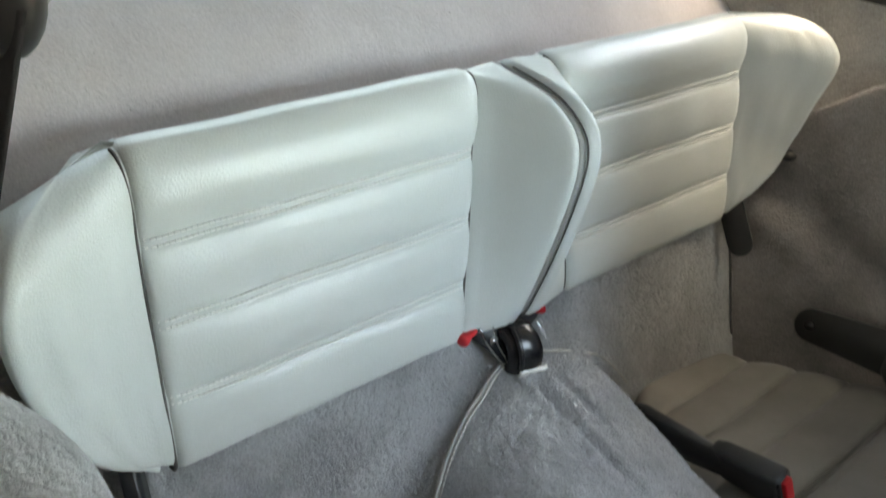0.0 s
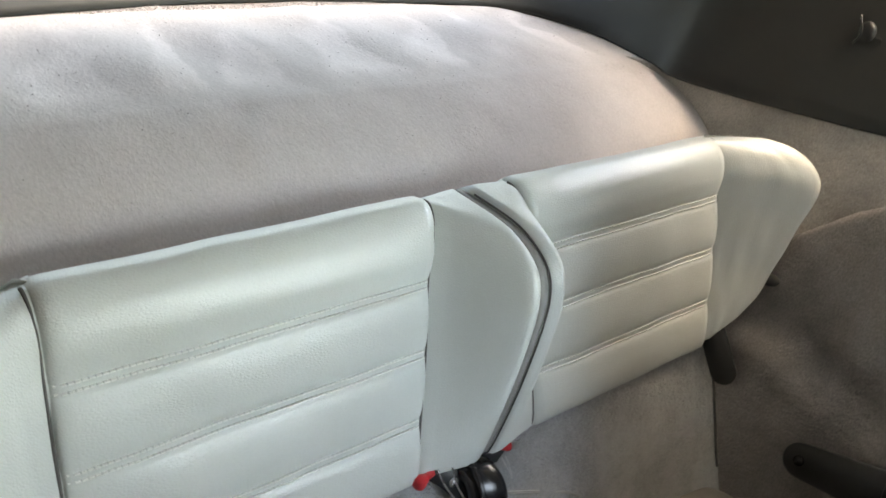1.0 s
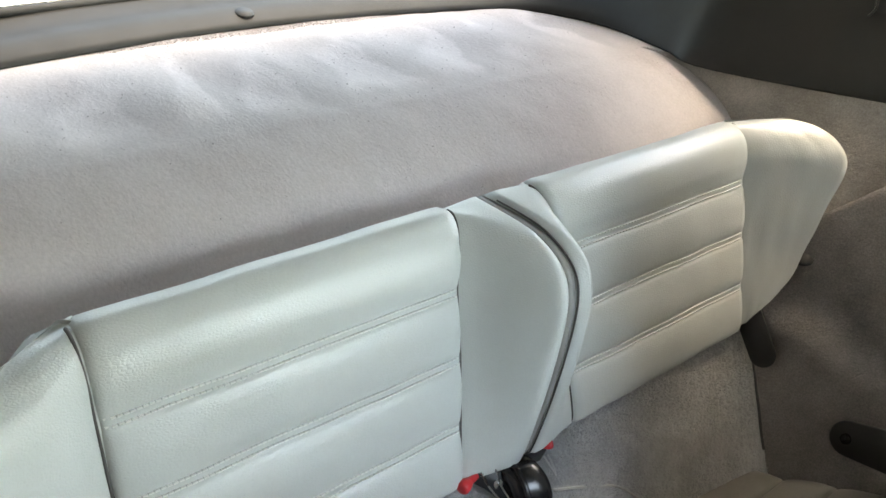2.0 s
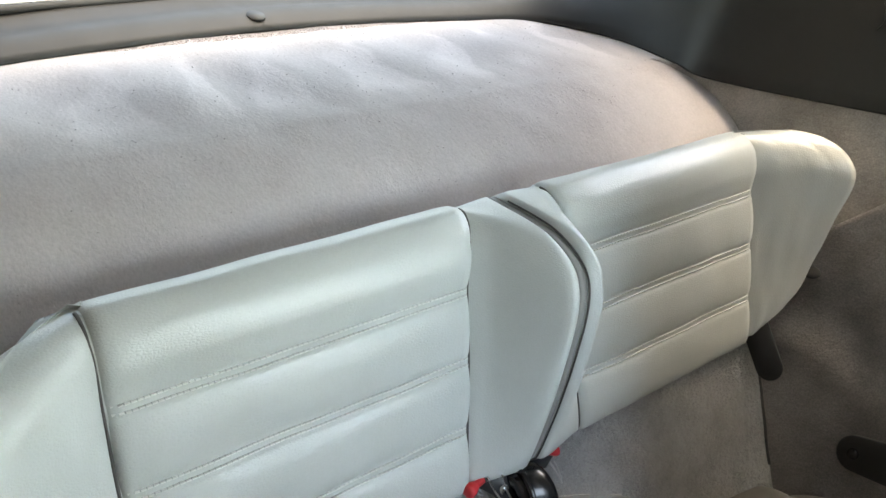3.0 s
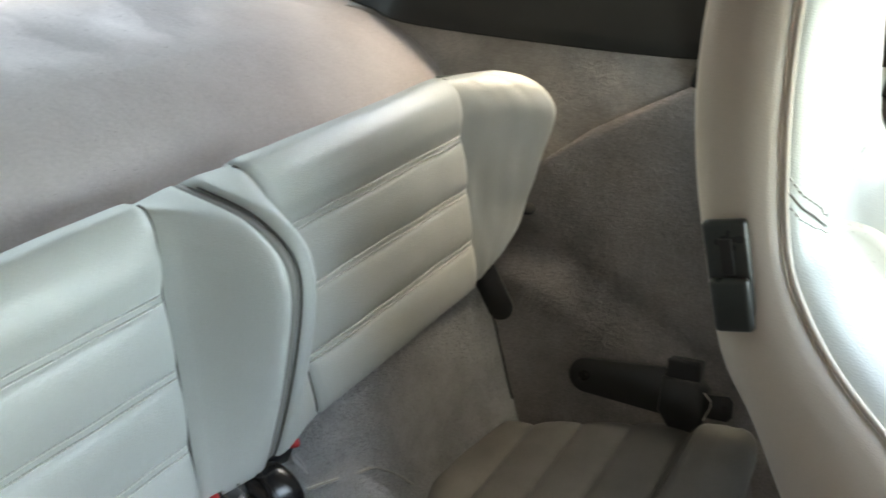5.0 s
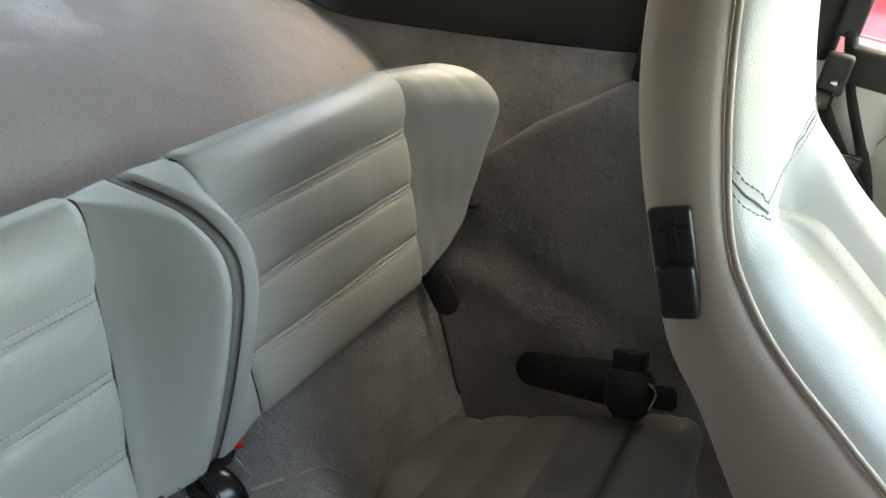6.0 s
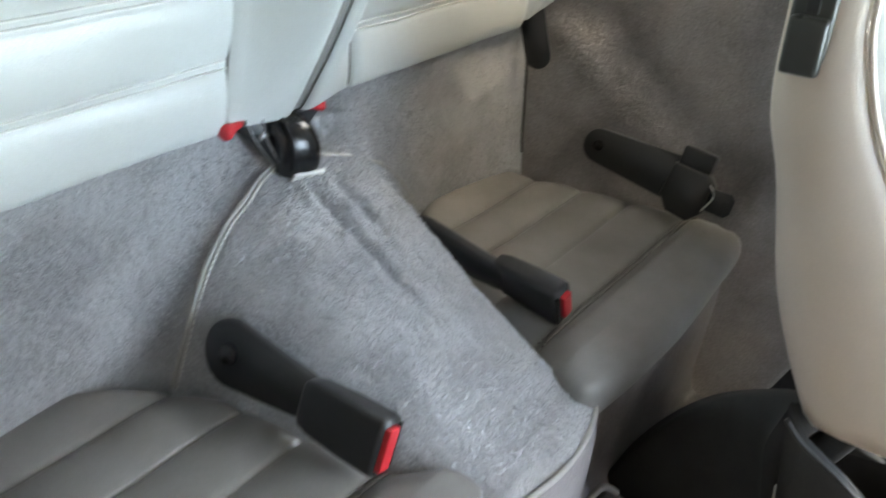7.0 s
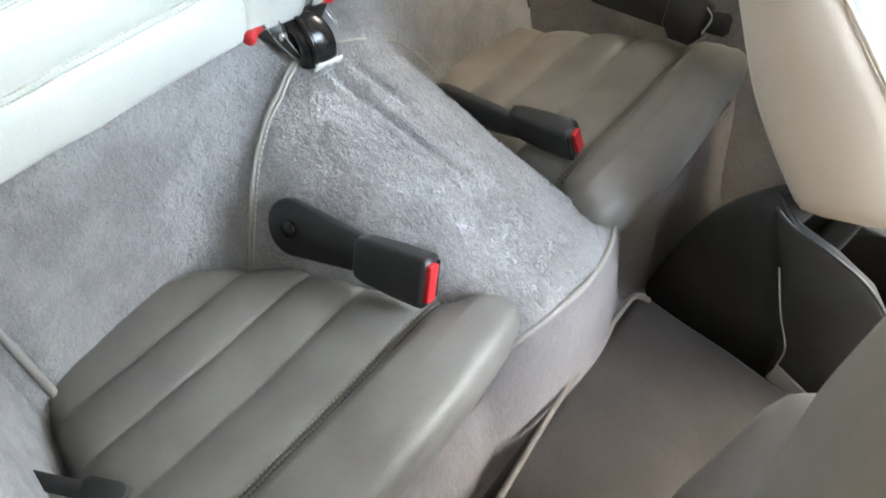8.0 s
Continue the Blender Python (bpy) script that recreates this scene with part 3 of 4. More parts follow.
# roof, headliner and pillars that close the cabin
roof = grid(lambda u, v: (-0.60 + 1.29 * u, -1.17 + 1.65 * v, 1.30 + 0.03 * math.sin(math.pi * v) - 0.05 * (2.15 * u - 1) ** 2 - 0.55 * max(0, 1.29 * u - 1.15) - 1.0 * max(0, 1.65 * v - 1.39)), 20, 32, (0, 0, 0.03))
tagged(mesh_object("ceiling", roof, HEADLINER), "grey cloth headliner under the roof", "ceiling", kind="structure")
for s in (1, -1):
    tagged(mesh_object("rear_pillar", tube([(s * 0.52, 0.26, 1.26), (s * 0.56, 0.42, 1.08), (s * 0.57, 0.56, 0.90)], 0.045, 16, 10, 0.6), HEADLINER), "padded pillar beside the rear window", "pillar", kind="structure")
    tagged(mesh_object("front_pillar", tube([(s * 0.53, -1.12, 1.28), (s * 0.60, -1.4, 1.08), (s * 0.66, -1.62, 0.86)], 0.03, 16, 10), HEADLINER), "slim pillar beside the windscreen", "pillar", kind="structure")
tagged(mesh_object("front_bulkhead", box((0, -1.53, 0.48), (1.4, 0.46, 0.90), bevel=0.05), TRIM), "dark padded dashboard under the windscreen", "dashboard", kind="structure")
# closing skins round the tub, below the shelf and outside the panels
tagged(mesh_object("rear_bulkhead", box((0, 0.62, 0.40), (1.40, 0.05, 0.78)), TRIM, smooth=False), "plain rear bulkhead", "bulkhead", kind="structure")
tagged(mesh_object("outer_skin", box((0.755, 0.20, 0.45), (0.05, 0.98, 0.86)), BODY, smooth=False), "pale painted outer body side", "car body", kind="structure")
tagged(mesh_object("outer_skin", box((-0.755, 0.24, 0.45), (0.05, 0.9, 0.86)), BODY, smooth=False), "pale painted outer body side", "car body", kind="structure")
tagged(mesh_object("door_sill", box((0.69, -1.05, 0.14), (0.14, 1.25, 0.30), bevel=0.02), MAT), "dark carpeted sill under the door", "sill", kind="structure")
# unseen wall and overhead slab added beside the open door to block sky light
tagged(mesh_object("wall_garage", box((-1.01, -1.6, 1.68), (0.15, 8.0, 4.0), bevel=0.01), BLOCKER), "unseen brown wall added beside the car to block sky", "wall", kind="structure")
tagged(mesh_object("eave", box((-0.73, -1.6, 1.78), (0.40, 8.0, 0.12), bevel=0.01), BLOCKER), "unseen brown slab added over the door side to block sky", "eave", kind="structure")
tagged(mesh_object("ground", grid(lambda u, v: (-400 + 800 * u, -400 + 800 * v, -0.32), 4, 4), GROUND), "grey concrete ground outside the car", "ground", kind="structure")


# ---- rear backrests ----
FACE = spline([(0, -0.020, 0.500), (0, -0.045, 0.503), (0, -0.057, 0.517), (0, -0.040, 0.579), (0, -0.0195, 0.650), (0, 0.0, 0.720), (0, 0.006, 0.750), (0, 0.017, 0.772), (0, 0.034, 0.783), (0, 0.052, 0.780)], 72)
GAP = spline([(0, -0.040, 0.505), (0, -0.062, 0.508), (0, -0.071, 0.520), (0, -0.083, 0.590), (0, -0.090, 0.655), (0, -0.0925, 0.712), (0, -0.088, 0.744), (0, -0.076, 0.765), (0, -0.052, 0.779), (0, -0.018, 0.785), (0, 0.052, 0.783)], 72)
FACE_FINE = spline([(0, -0.020, 0.500), (0, -0.045, 0.503), (0, -0.057, 0.517), (0, -0.040, 0.579), (0, -0.0195, 0.650), (0, 0.0, 0.720), (0, 0.006, 0.750), (0, 0.017, 0.772), (0, 0.034, 0.783), (0, 0.052, 0.780)], 342)
BACK = [(0.066, 0.770), (0.062, 0.70), (0.050, 0.60), (0.032, 0.52), (0.015, 0.500)]
GROOVES = (0.579, 0.650, 0.720)


def pillow(z):
    """How far the padding stands out at a height, 0 in the sewn grooves."""
    stops = (0.508,) + GROOVES + (0.800,)
    for a, b in zip(stops, stops[1:]):
        if a <= z <= b:
            lo, hi = a + (0.0035 if a in GROOVES else 0), b - (0.0080 if b in GROOVES else 0)
            if z <= lo or z >= hi:
                return 0.0
            f = (z - lo) / (hi - lo)
            return (math.sin(math.pi * f) ** 0.45) * (1.0 if b in GROOVES else 0.85)
    return 0.0


def inner_edge(z):
    """Distance of the centre panel's inner edge from the middle; it leans outward towards the foot."""
    return bez([0.500, 0.565, 0.650, 0.720, 0.766, 0.785], [0.087, 0.081, 0.0715, 0.0685, 0.062, 0.055], z)


def panel_loop(ax, s, k, inset, p_out):
    pts = []
    n = len(FACE_FINE)
    for i, p in enumerate(FACE_FINE):
        q = FACE_FINE[min(i + 1, n - 1)] - FACE_FINE[max(i - 1, 0)]
        nrm = Vector((0, -q.z, q.y)).normalized()
        out = 0.0056 * pillow(p.z) * k - inset
        d = p + nrm * out
        pts.append((d.y, d.z))
    pts += [(y, z - inset * 0.5) for y, z in BACK]
    near = (p_out - ax) / (p_out - 0.0675)
    return [(s * (ax + (inner_edge(z) - 0.0675) * near), y, z) for y, z in pts]


def backrest(s):
    group = "rear backrests"
    root = thing("rear_backrest", "upright pale cream leather rear backrest with sewn horizontal channels", "backrest", group)
    p_out = 0.4305 if s > 0 else 0.4225
    stations = [(0.0675, 0.0, 0.008), (0.069, 0.35, 0.004), (0.073, 0.75, 0.0), (0.082, 0.95, 0.0)]
    stations += [(0.082 + (p_out - 0.0175 - 0.082) * i / 22, 1.0, 0.0) for i in range(1, 22)]
    stations += [(p_out - 0.0175, 0.97, 0.0), (p_out - 0.0085, 0.85, 0.0), (p_out - 0.0035, 0.55, 0.002), (p_out, 0.1, 0.008)]
    loops = []
    for ax, k, inset in stations:
        lp = panel_loop(ax, s, k, inset, p_out)
        lp = [(x, y + wobble(x, 0, z, 16, 0.0022), z + wobble(x, 3, z, 11, 0.0012)) for x, y, z in lp]
        loops.append(lp)
    part("centre_panel", loft(loops), LEATHER, root)

    # inner bolster, growing forward towards the gap in the middle
    loops = []
    m = 18
    for i in range(m + 1):
        f = i / m
        w = bez([0, 0.12, 0.25, 0.4, 0.55, 0.7, 0.82, 0.92, 1.0], [0, 0.03, 0.14, 0.35, 0.60, 0.82, 0.98, 1.04, 0.97], f)
        sunk = 0.009 * (1 - smooth(0.0, 0.16, f))

        def bx(z):
            return inner_edge(z) + 0.0065 + (0.0125 - inner_edge(z) - 0.0065) * f

        loop = [FACE[j] + (GAP[j] - FACE[j]) * w + Vector((0, 1, -0.3)) * sunk * smooth(0.50, 0.52, FACE[j].z) for j in range(len(FACE))]
        loops.append([(s * bx(p.z), p.y, p.z) for p in loop] + [(s * bx(z), y, z) for y, z in BACK])
    for ax, back in ((0.0092, 0.003), (0.0066, 0.009), (0.0060, 0.020)):
        loops.append([(s * ax, p.y + back * (1 if p.z < 0.783 else 0.2), p.z - back * smooth(0.74, 0.785, p.z) * 0.8) for p in GAP] + [(s * ax, y, z) for y, z in BACK])
    bolster = part("inner_bolster", loft(loops), LEATHER, root)
    if s > 0:
        part("piping", tube([(0.0062, p.y + 0.0042 + 0.003 * smooth(0.74, 0.785, p.z), p.z - 0.004 * smooth(0.74, 0.785, p.z)) for p in GAP[4:72:3]], 0.0011, 70, 7), SEAM, bolster, "dark sewn edge")

    # outer bolster with its rounded upper corner
    crown = ((0.546, 0.736, -0.074), (0.541, 0.764, -0.064), (0.527, 0.783, -0.038), (0.505, 0.790, -0.006), (0.475, 0.788, 0.020), (0.447, 0.782, 0.050)) if s > 0 else \
        ((0.541, 0.735, -0.074), (0.534, 0.760, -0.066), (0.520, 0.772, -0.044), (0.499, 0.778, -0.014), (0.472, 0.781, 0.020), (0.447, 0.780, 0.050))
    outline = spline([(x, z, y) for x, z, y in ((0.440, 0.518, -0.058), (0.456, 0.538, -0.064), (0.476, 0.557, -0.069), (0.494, 0.579, -0.072), (0.510, 0.607, -0.072), (0.523, 0.640, -0.072), (0.535, 0.685, -0.072)) + crown], 72)
    loops = []
    for j in range(len(FACE)):
        a, o = FACE[j], outline[j]
        oy = o.z
        front = []
        for i in range(15):
            f = i / 14
            b = 0.3 * smooth(0.0, 1.0, f) ** 0.8 + 0.7 * f
            front.append((s * ((p_out - 0.010) + (o.x - (p_out - 0.010)) * f), a.y + (oy - a.y) * b + 0.008 * (1 - f) ** 8 + wobble(s * o.x * f, 0, a.z, 14, 0.003), a.z + (o.y - a.z) * f))
        ctr = Vector((0.45, 0.66))
        dx, dz = o.x - ctr.x, o.y - ctr.y
        ln = math.hypot(dx, dz)
        keep = 1 - smooth(-0.075, 0.03, oy)
        ring = [(s * (o.x + dx / ln * e * keep), oy + g * keep, o.y + dz / ln * e * keep) for e, g in ((0.003, 0.004), (0.004, 0.012), (0.002, 0.03), (-0.006, 0.07))]
        back = [(s * (p_out + 0.001), 0.055, a.z)]
        loops.append(front + ring + back)
    part("outer_bolster", loft(loops), LEATHER, root)
    # dark tube drawn for the shaded gap between the centre panel and the outer bolster
    part("seam", tube([(s * (p_out + 0.0004), p.y + (0.0004 if s < 0 else 0.002), p.z) for p in FACE[4:70:3]], 0.0017 if s < 0 else 0.0012, 60, 6), SEAM, root)
    part("seam", tube([(s * (inner_edge(p.z) + 0.0006), p.y + 0.003, p.z) for p in FACE[4:70:3]], 0.0013, 60, 6), SEAM, root)

    # two rows of stitches along each groove
    for g in GROOVES:
        bm = bmesh.new()
        yg = float(np.interp(g, [p.z for p in FACE[12:60]], [p.y for p in FACE[12:60]]))
        count = 68
        a0 = inner_edge(g) + 0.006
        for dz in (-0.0055, 0.0012):
            for i in range(count):
                ax = a0 + (p_out - 0.005 - a0) * (i + 0.5) / count
                y = yg + 0.003 * smooth(p_out - 0.016, p_out - 0.004, ax) + dz * 0.285 - 0.0008 + wobble(s * ax, 0, g + dz, 16, 0.0022)
                add_box(bm, (s * ax, y, g + dz), (0.0040, 0.0022, 0.0015))
        part("stitching", bm, THREAD, root, "pale double stitching", smooth=False)
        for dz in (-0.0055, 0.0012):
            line = [a0 + (p_out - 0.014 - a0) * q / 24 for q in range(25)]
            part("seam", tube([(s * ax, yg + dz * 0.285 - 0.0003 + wobble(s * ax, 0, g + dz, 16, 0.0022), g + dz) for ax in line], 0.0009, 48, 5), HOLE, root)
    # black pivot strap at the outer foot
    fr = frame_from((s * 0.06, -0.60, -0.80), (s * 0.5, -0.80, 0.5))
    part("pivot_strap", prism(stadium(0.074, 0.018, 0.018), (s * 0.458, -0.042, 0.530), fr, 0.013, 0.002), BLACK, root, "black metal pivot strap")
    return root


backrest(-1)
backrest(1)
tagged(mesh_object("backrest_gusset", loft([[(x, p.y + 0.006, p.z - 0.006 * smooth(0.73, 0.785, p.z)) for p in GAP] + [(x, y, z) for y, z in BACK] for x in (-0.0052, 0.0052)]), GUSSET), "grey-beige strip in the gap between the rear backrests", "gusset")

for s in (1, -1):
    stop = thing("rubber_stop", "small black rubber stop on the side panel", "rubber stop", "rubber stops")
    bm = bmesh.new()
    bmesh.ops.create_uvsphere(bm, u_segments=16, v_segments=10, radius=0.012, matrix=pose(s * 0.532, -0.067, 0.600) @ Matrix.Diagonal((1.4, 1.1, 0.7, 1)))
    part("pad", bm, RUBBER, stop)


# ---- rear cushions ----
IN_Y = [-0.480, -0.470, -0.457, -0.43, -0.382, -0.30, -0.224, -0.170, -0.14, -0.116, -0.106]
IN_X = [0.112, 0.095, 0.086, 0.089, 0.116, 0.138, 0.156, 0.192, 0.220, 0.262, 0.315]
OUT_Y = [-0.480, -0.470, -0.45, -0.40, -0.32, -0.24, -0.18, -0.141, -0.117, -0.106]
OUT_X = [0.540, 0.558, 0.566, 0.553, 0.527, 0.496, 0.470, 0.457, 0.428, 0.380]
CH = (-0.180, -0.243, -0.309, -0.382)


def cushion_pad(y):
    stops = (-0.106,) + CH + (-0.50,)
    for a, b in zip(stops, stops[1:]):
        if b <= y <= a:
            if b == -0.50:
                return smooth(-0.382, -0.40, y)
            return math.sin(math.pi * (a - y) / (a - b)) ** 0.34
    return 0.0


# distance along the cushion from back to front: y, z of the middle
CUSHION_LINE = [(-0.106, 0.262), (-0.108, 0.276), (-0.115, 0.288)] + [(y, 0.300 + 0.355 * (-0.14 - y)) for y in np.linspace(-0.122, -0.422, 140)]
CUSHION_LINE += [(-0.434, 0.4000), (-0.445, 0.4030), (-0.456, 0.4025), (-0.465, 0.398), (-0.472, 0.389), (-0.477, 0.375), (-0.479, 0.355), (-0.478, 0.335), (-0.470, 0.318)]


def cushion(s):
    root = thing("seat_cushion", "rear seat cushion in shade-darkened grey-taupe leather with sewn channels", "seat cushion", "rear seat cushions")
    nu = 46
    loops = []
    for y, z in CUSHION_LINE:
        xi, xo = float(np.interp(y, IN_Y, IN_X)), float(np.interp(y, OUT_Y, OUT_X))
        row = []
        for i in range(nu + 1):
            u = i / nu
            e = abs(2 * u - 1)
            x = xi + (xo - xi) * u
            # over the tunnel the front roll lies on the carpet and keeps its height to the corner
            roll = smooth(-0.39, -0.43, y) * (1 if u < 0.5 else 0)
            k = max(0.0, 1 - (1 - 0.75 * roll) * e ** 14)
            zz = z + 0.0125 * cushion_pad(y) * k - 0.004 - (0.030 - 0.020 * roll) * e ** 22 - (0.010 - 0.010 * roll) * e ** 6
            zz += 0.006 * roll * (1 - smooth(0.0, 0.2, u))
            # the sitting area is pressed in a little
            zz -= 0.010 * math.exp(-((u - 0.5) / 0.3) ** 2 - ((y + 0.3) / 0.12) ** 2)
            zz += wobble(s * x, y, 2, 18, 0.003)
            row.append((s * x, y + (0.004 if s < 0 else 0.0) - 0.011 * math.sin(math.pi * min(1, 1.15 * u)) * smooth(-0.40, -0.46, y), zz))
        row.append((s * (xo + 0.004), y, z - 0.06))
        row.append((s * (xi - 0.004), y, z - 0.06))
        loops.append(row)
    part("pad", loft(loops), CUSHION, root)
    bm = bmesh.new()
    y0 = CH[3] - 0.001
    for dy in (-0.0045, 0.0015):
        y = y0 + dy
        z = 0.300 + 0.355 * (-0.14 - y)
        xi, xo = float(np.interp(y, IN_Y, IN_X)), float(np.interp(y, OUT_Y, OUT_X))
        for i in range(84):
            u = (i + 0.5) / 84
            e = abs(2 * u - 1)
            zz = z - 0.030 * e ** 22 - 0.010 * e ** 6 - 0.010 * math.exp(-((u - 0.5) / 0.3) ** 2 - ((y + 0.3) / 0.12) ** 2)
            x = xi + (xo - xi) * u
            add_box(bm, (s * x, y + (0.004 if s < 0 else 0.0), zz + 0.0012 + wobble(s * x, y, 2, 18, 0.003)), (0.0038, 0.0015, 0.0016))
    part("stitching", bm, GUSSET, root, "double row of stitching", smooth=False)
    for dy in (-0.0045, 0.0015):
        line = []
        for i in range(25):
            u = 0.03 + 0.94 * i / 24
            e = abs(2 * u - 1)
            y = y0 + dy
            x = np.interp(y, IN_Y, IN_X) * (1 - u) + np.interp(y, OUT_Y, OUT_X) * u
            zz = 0.300 + 0.355 * (-0.14 - y) - 0.030 * e ** 22 - 0.010 * e ** 6 - 0.010 * math.exp(-((u - 0.5) / 0.3) ** 2 - ((y + 0.3) / 0.12) ** 2)
            line.append((s * float(x), y + (0.004 if s < 0 else 0.0), zz + 0.0004 + wobble(s * float(x), y, 2, 18, 0.003)))
        part("seam", tube(line, 0.0011, 60, 5), SEAM, root)
    return root


cushion(-1)
cushion(1)

# pipings sewn on the tub carpet
def carpet_piping(points, r, label):
    """A leather bead with a stitched lip, laid on the tub carpet."""
    root = thing("piping", label, "piping", kind="structure")
    line = spline([(x, y, tub_z(x, y) + 0.0022) for x, y in points], 60)
    part("bead", tube(line[::2], r, 60, 8), PALE_PIPING, root)
    lip = []
    for i, p in enumerate(line):
        d = (line[min(i + 1, 60)] - line[max(i - 1, 0)]).normalized()
        lip.append(p + Vector((d.y, -d.x, 0)).normalized() * (-1.9 * r) - Vector((0, 0, 0.0006)))
    part("lip", tube(lip[::2], r * 0.95, 60, 8), PALE_PIPING, root)
    bm = bmesh.new()
    for a, b in zip(lip[::1], lip[1::1]):
        d = (b - a)
        q = (a + b) / 2 + Vector((-0.3, -0.6, 0.75)) * r
        add_box(bm, q, (d.length * 0.6, 0.0011, 0.0011), frame_from(d, (0, 0, 1)))
    part("stitching", bm, THREAD, root, smooth=False)


near_pipe = [(-0.022, -0.072), (-0.030, -0.077), (-0.054, -0.086), (-0.079, -0.097), (-0.104, -0.104), (-0.137, -0.120), (-0.167, -0.144), (-0.186, -0.161)]
far_pipe = [(0.034, -0.088), (0.055, -0.094), (0.073, -0.098), (0.118, -0.096), (0.164, -0.091), (0.198, -0.101), (0.228, -0.113)]
carpet_piping(near_pipe, 0.0024, "stitched grey leather piping between bulkhead and tunnel")
carpet_piping(far_pipe, 0.0017, "thin grey leather piping between bulkhead and tunnel")
arc = [(x, tub_front(x)) for x in (-0.135, -0.11, -0.06, 0.0, 0.06, 0.11, 0.132)]
tagged(mesh_object("piping", tube([(x, y, tub_z(x, y) + 0.001) for x, y in arc], 0.0036, 50), PIPING), "grey leather piping round the tunnel's end", "piping", kind="structure")


# ---- hinge cover, release knobs ----
cover = thing("hinge_cover", "glossy black plastic hinge cover on the tunnel", "hinge cover", at=(-0.013, 0, 0))
spine = spline([(-0.002, -0.040, 0.492), (0.000, -0.064, 0.500), (0.002, -0.082, 0.494), (0.003, -0.093, 0.479), (0.003, -0.096, 0.458)], 18)
side = Vector((1, -0.35, 0)).normalized()
loops, ridge = [], []
for i, p in enumerate(spine):
    d = (spine[min(i + 1, 18)] - spine[max(i - 1, 0)]).normalized()
    up = side.cross(d).normalized()
    up = up if up.z > 0 or up.y < 0 else -up
    w = 0.024 - 0.001 * i / 18
    ridge.append(p - side * 0.010 + up * 0.0125)
    loops.append([p + side * (w * math.cos(h)) + up * (0.011 * math.copysign(abs(math.sin(h)) ** 0.7, math.sin(h))) for h in [2 * math.pi * k / 26 for k in range(26)]])
part("hood", loft(loops), GLOSS, cover)
part("rib", tube(ridge[2:17:2], 0.0036, 24), GLOSS, cover)
part("bracket", prism([(0.0, 0.0), (0.030, 0.006), (0.052, 0.0), (0.066, -0.046), (0.060, -0.052), (0.044, -0.044), (0.018, -0.022), (0.002, -0.012)], (-0.055, -0.050, 0.512), frame_from((0.95, -0.18, -0.14), (-0.1, 0.42, 0.75)), 0.008, 0.0015), BLACK, cover, "black steel bracket")
part("bracket", prism([(-0.03, 0.02), (0.02, 0.02), (0.014, -0.022), (0.006, -0.026), (-0.02, -0.02)], (0.043, -0.048, 0.484), frame_from((0.9, -0.3, 0.1), (0.1, -0.3, 0.9)), 0.008, 0.0015), BLACK, cover, "black steel bracket")
part("wire", tube([(-0.052, -0.062, 0.520), (-0.046, -0.072, 0.503), (-0.033, -0.082, 0.482), (-0.022, -0.088, 0.468)], 0.0010, 14, 6), STEEL, cover, "thin steel wire")
part("wire", tube([(-0.034, -0.064, 0.520), (-0.030, -0.074, 0.498), (-0.022, -0.084, 0.480), (-0.017, -0.088, 0.470)], 0.0010, 14, 6), STEEL, cover, "thin steel wire")
part("screw", tube([(-0.027, -0.063, 0.492), (-0.028, -0.069, 0.494)], 0.0055, 2, 12), STEEL, cover, "dull steel screw head")
part("spring", tube([(0.048, -0.064, 0.490), (0.052, -0.074, 0.478), (0.058, -0.078, 0.466), (0.060, -0.070, 0.474), (0.055, -0.064, 0.488)], 0.0011, 20, 6), STEEL, cover, "thin bent spring wire")
part("tab", box((0.009, -0.1065, 0.459), (0.037, 0.004, 0.013), frame_from((1, -0.25, 0.0), (0, 1, 0.35)), 0.0012), WHITE_TAB, cover, "white card tab")


def knob(centre, axis, k=1.0):
    root = thing("release_knob", "small bright red plastic release knob under the backrest", "release knob", "release knobs")
    c, d = Vector(centre), Vector(axis).normalized()
    rings = []
    a = d.orthogonal().normalized()
    b = d.cross(a)
    for t, r in ((-0.016, 0.0045), (-0.004, 0.0048), (0.000, 0.0065), (0.006, 0.0088), (0.011, 0.0092), (0.0135, 0.0075), (0.0145, 0.004)):
        rings.append([c + d * t * k + r * k * (math.cos(h) * a + math.sin(h) * b) for h in [2 * math.pi * q / 16 for q in range(16)]])
    part("grip", loft(rings), RED, root)
    part("stem", tube([c - d * 0.034, c - d * 0.014], 0.0045, 4, 10), BLACK, root)
    return root


knob((-0.082, -0.062, 0.515), (-0.93, -0.20, 0.0), 0.9)
knob((0.040, -0.057, 0.499), (0.93, -0.35, 0.1), 0.7)


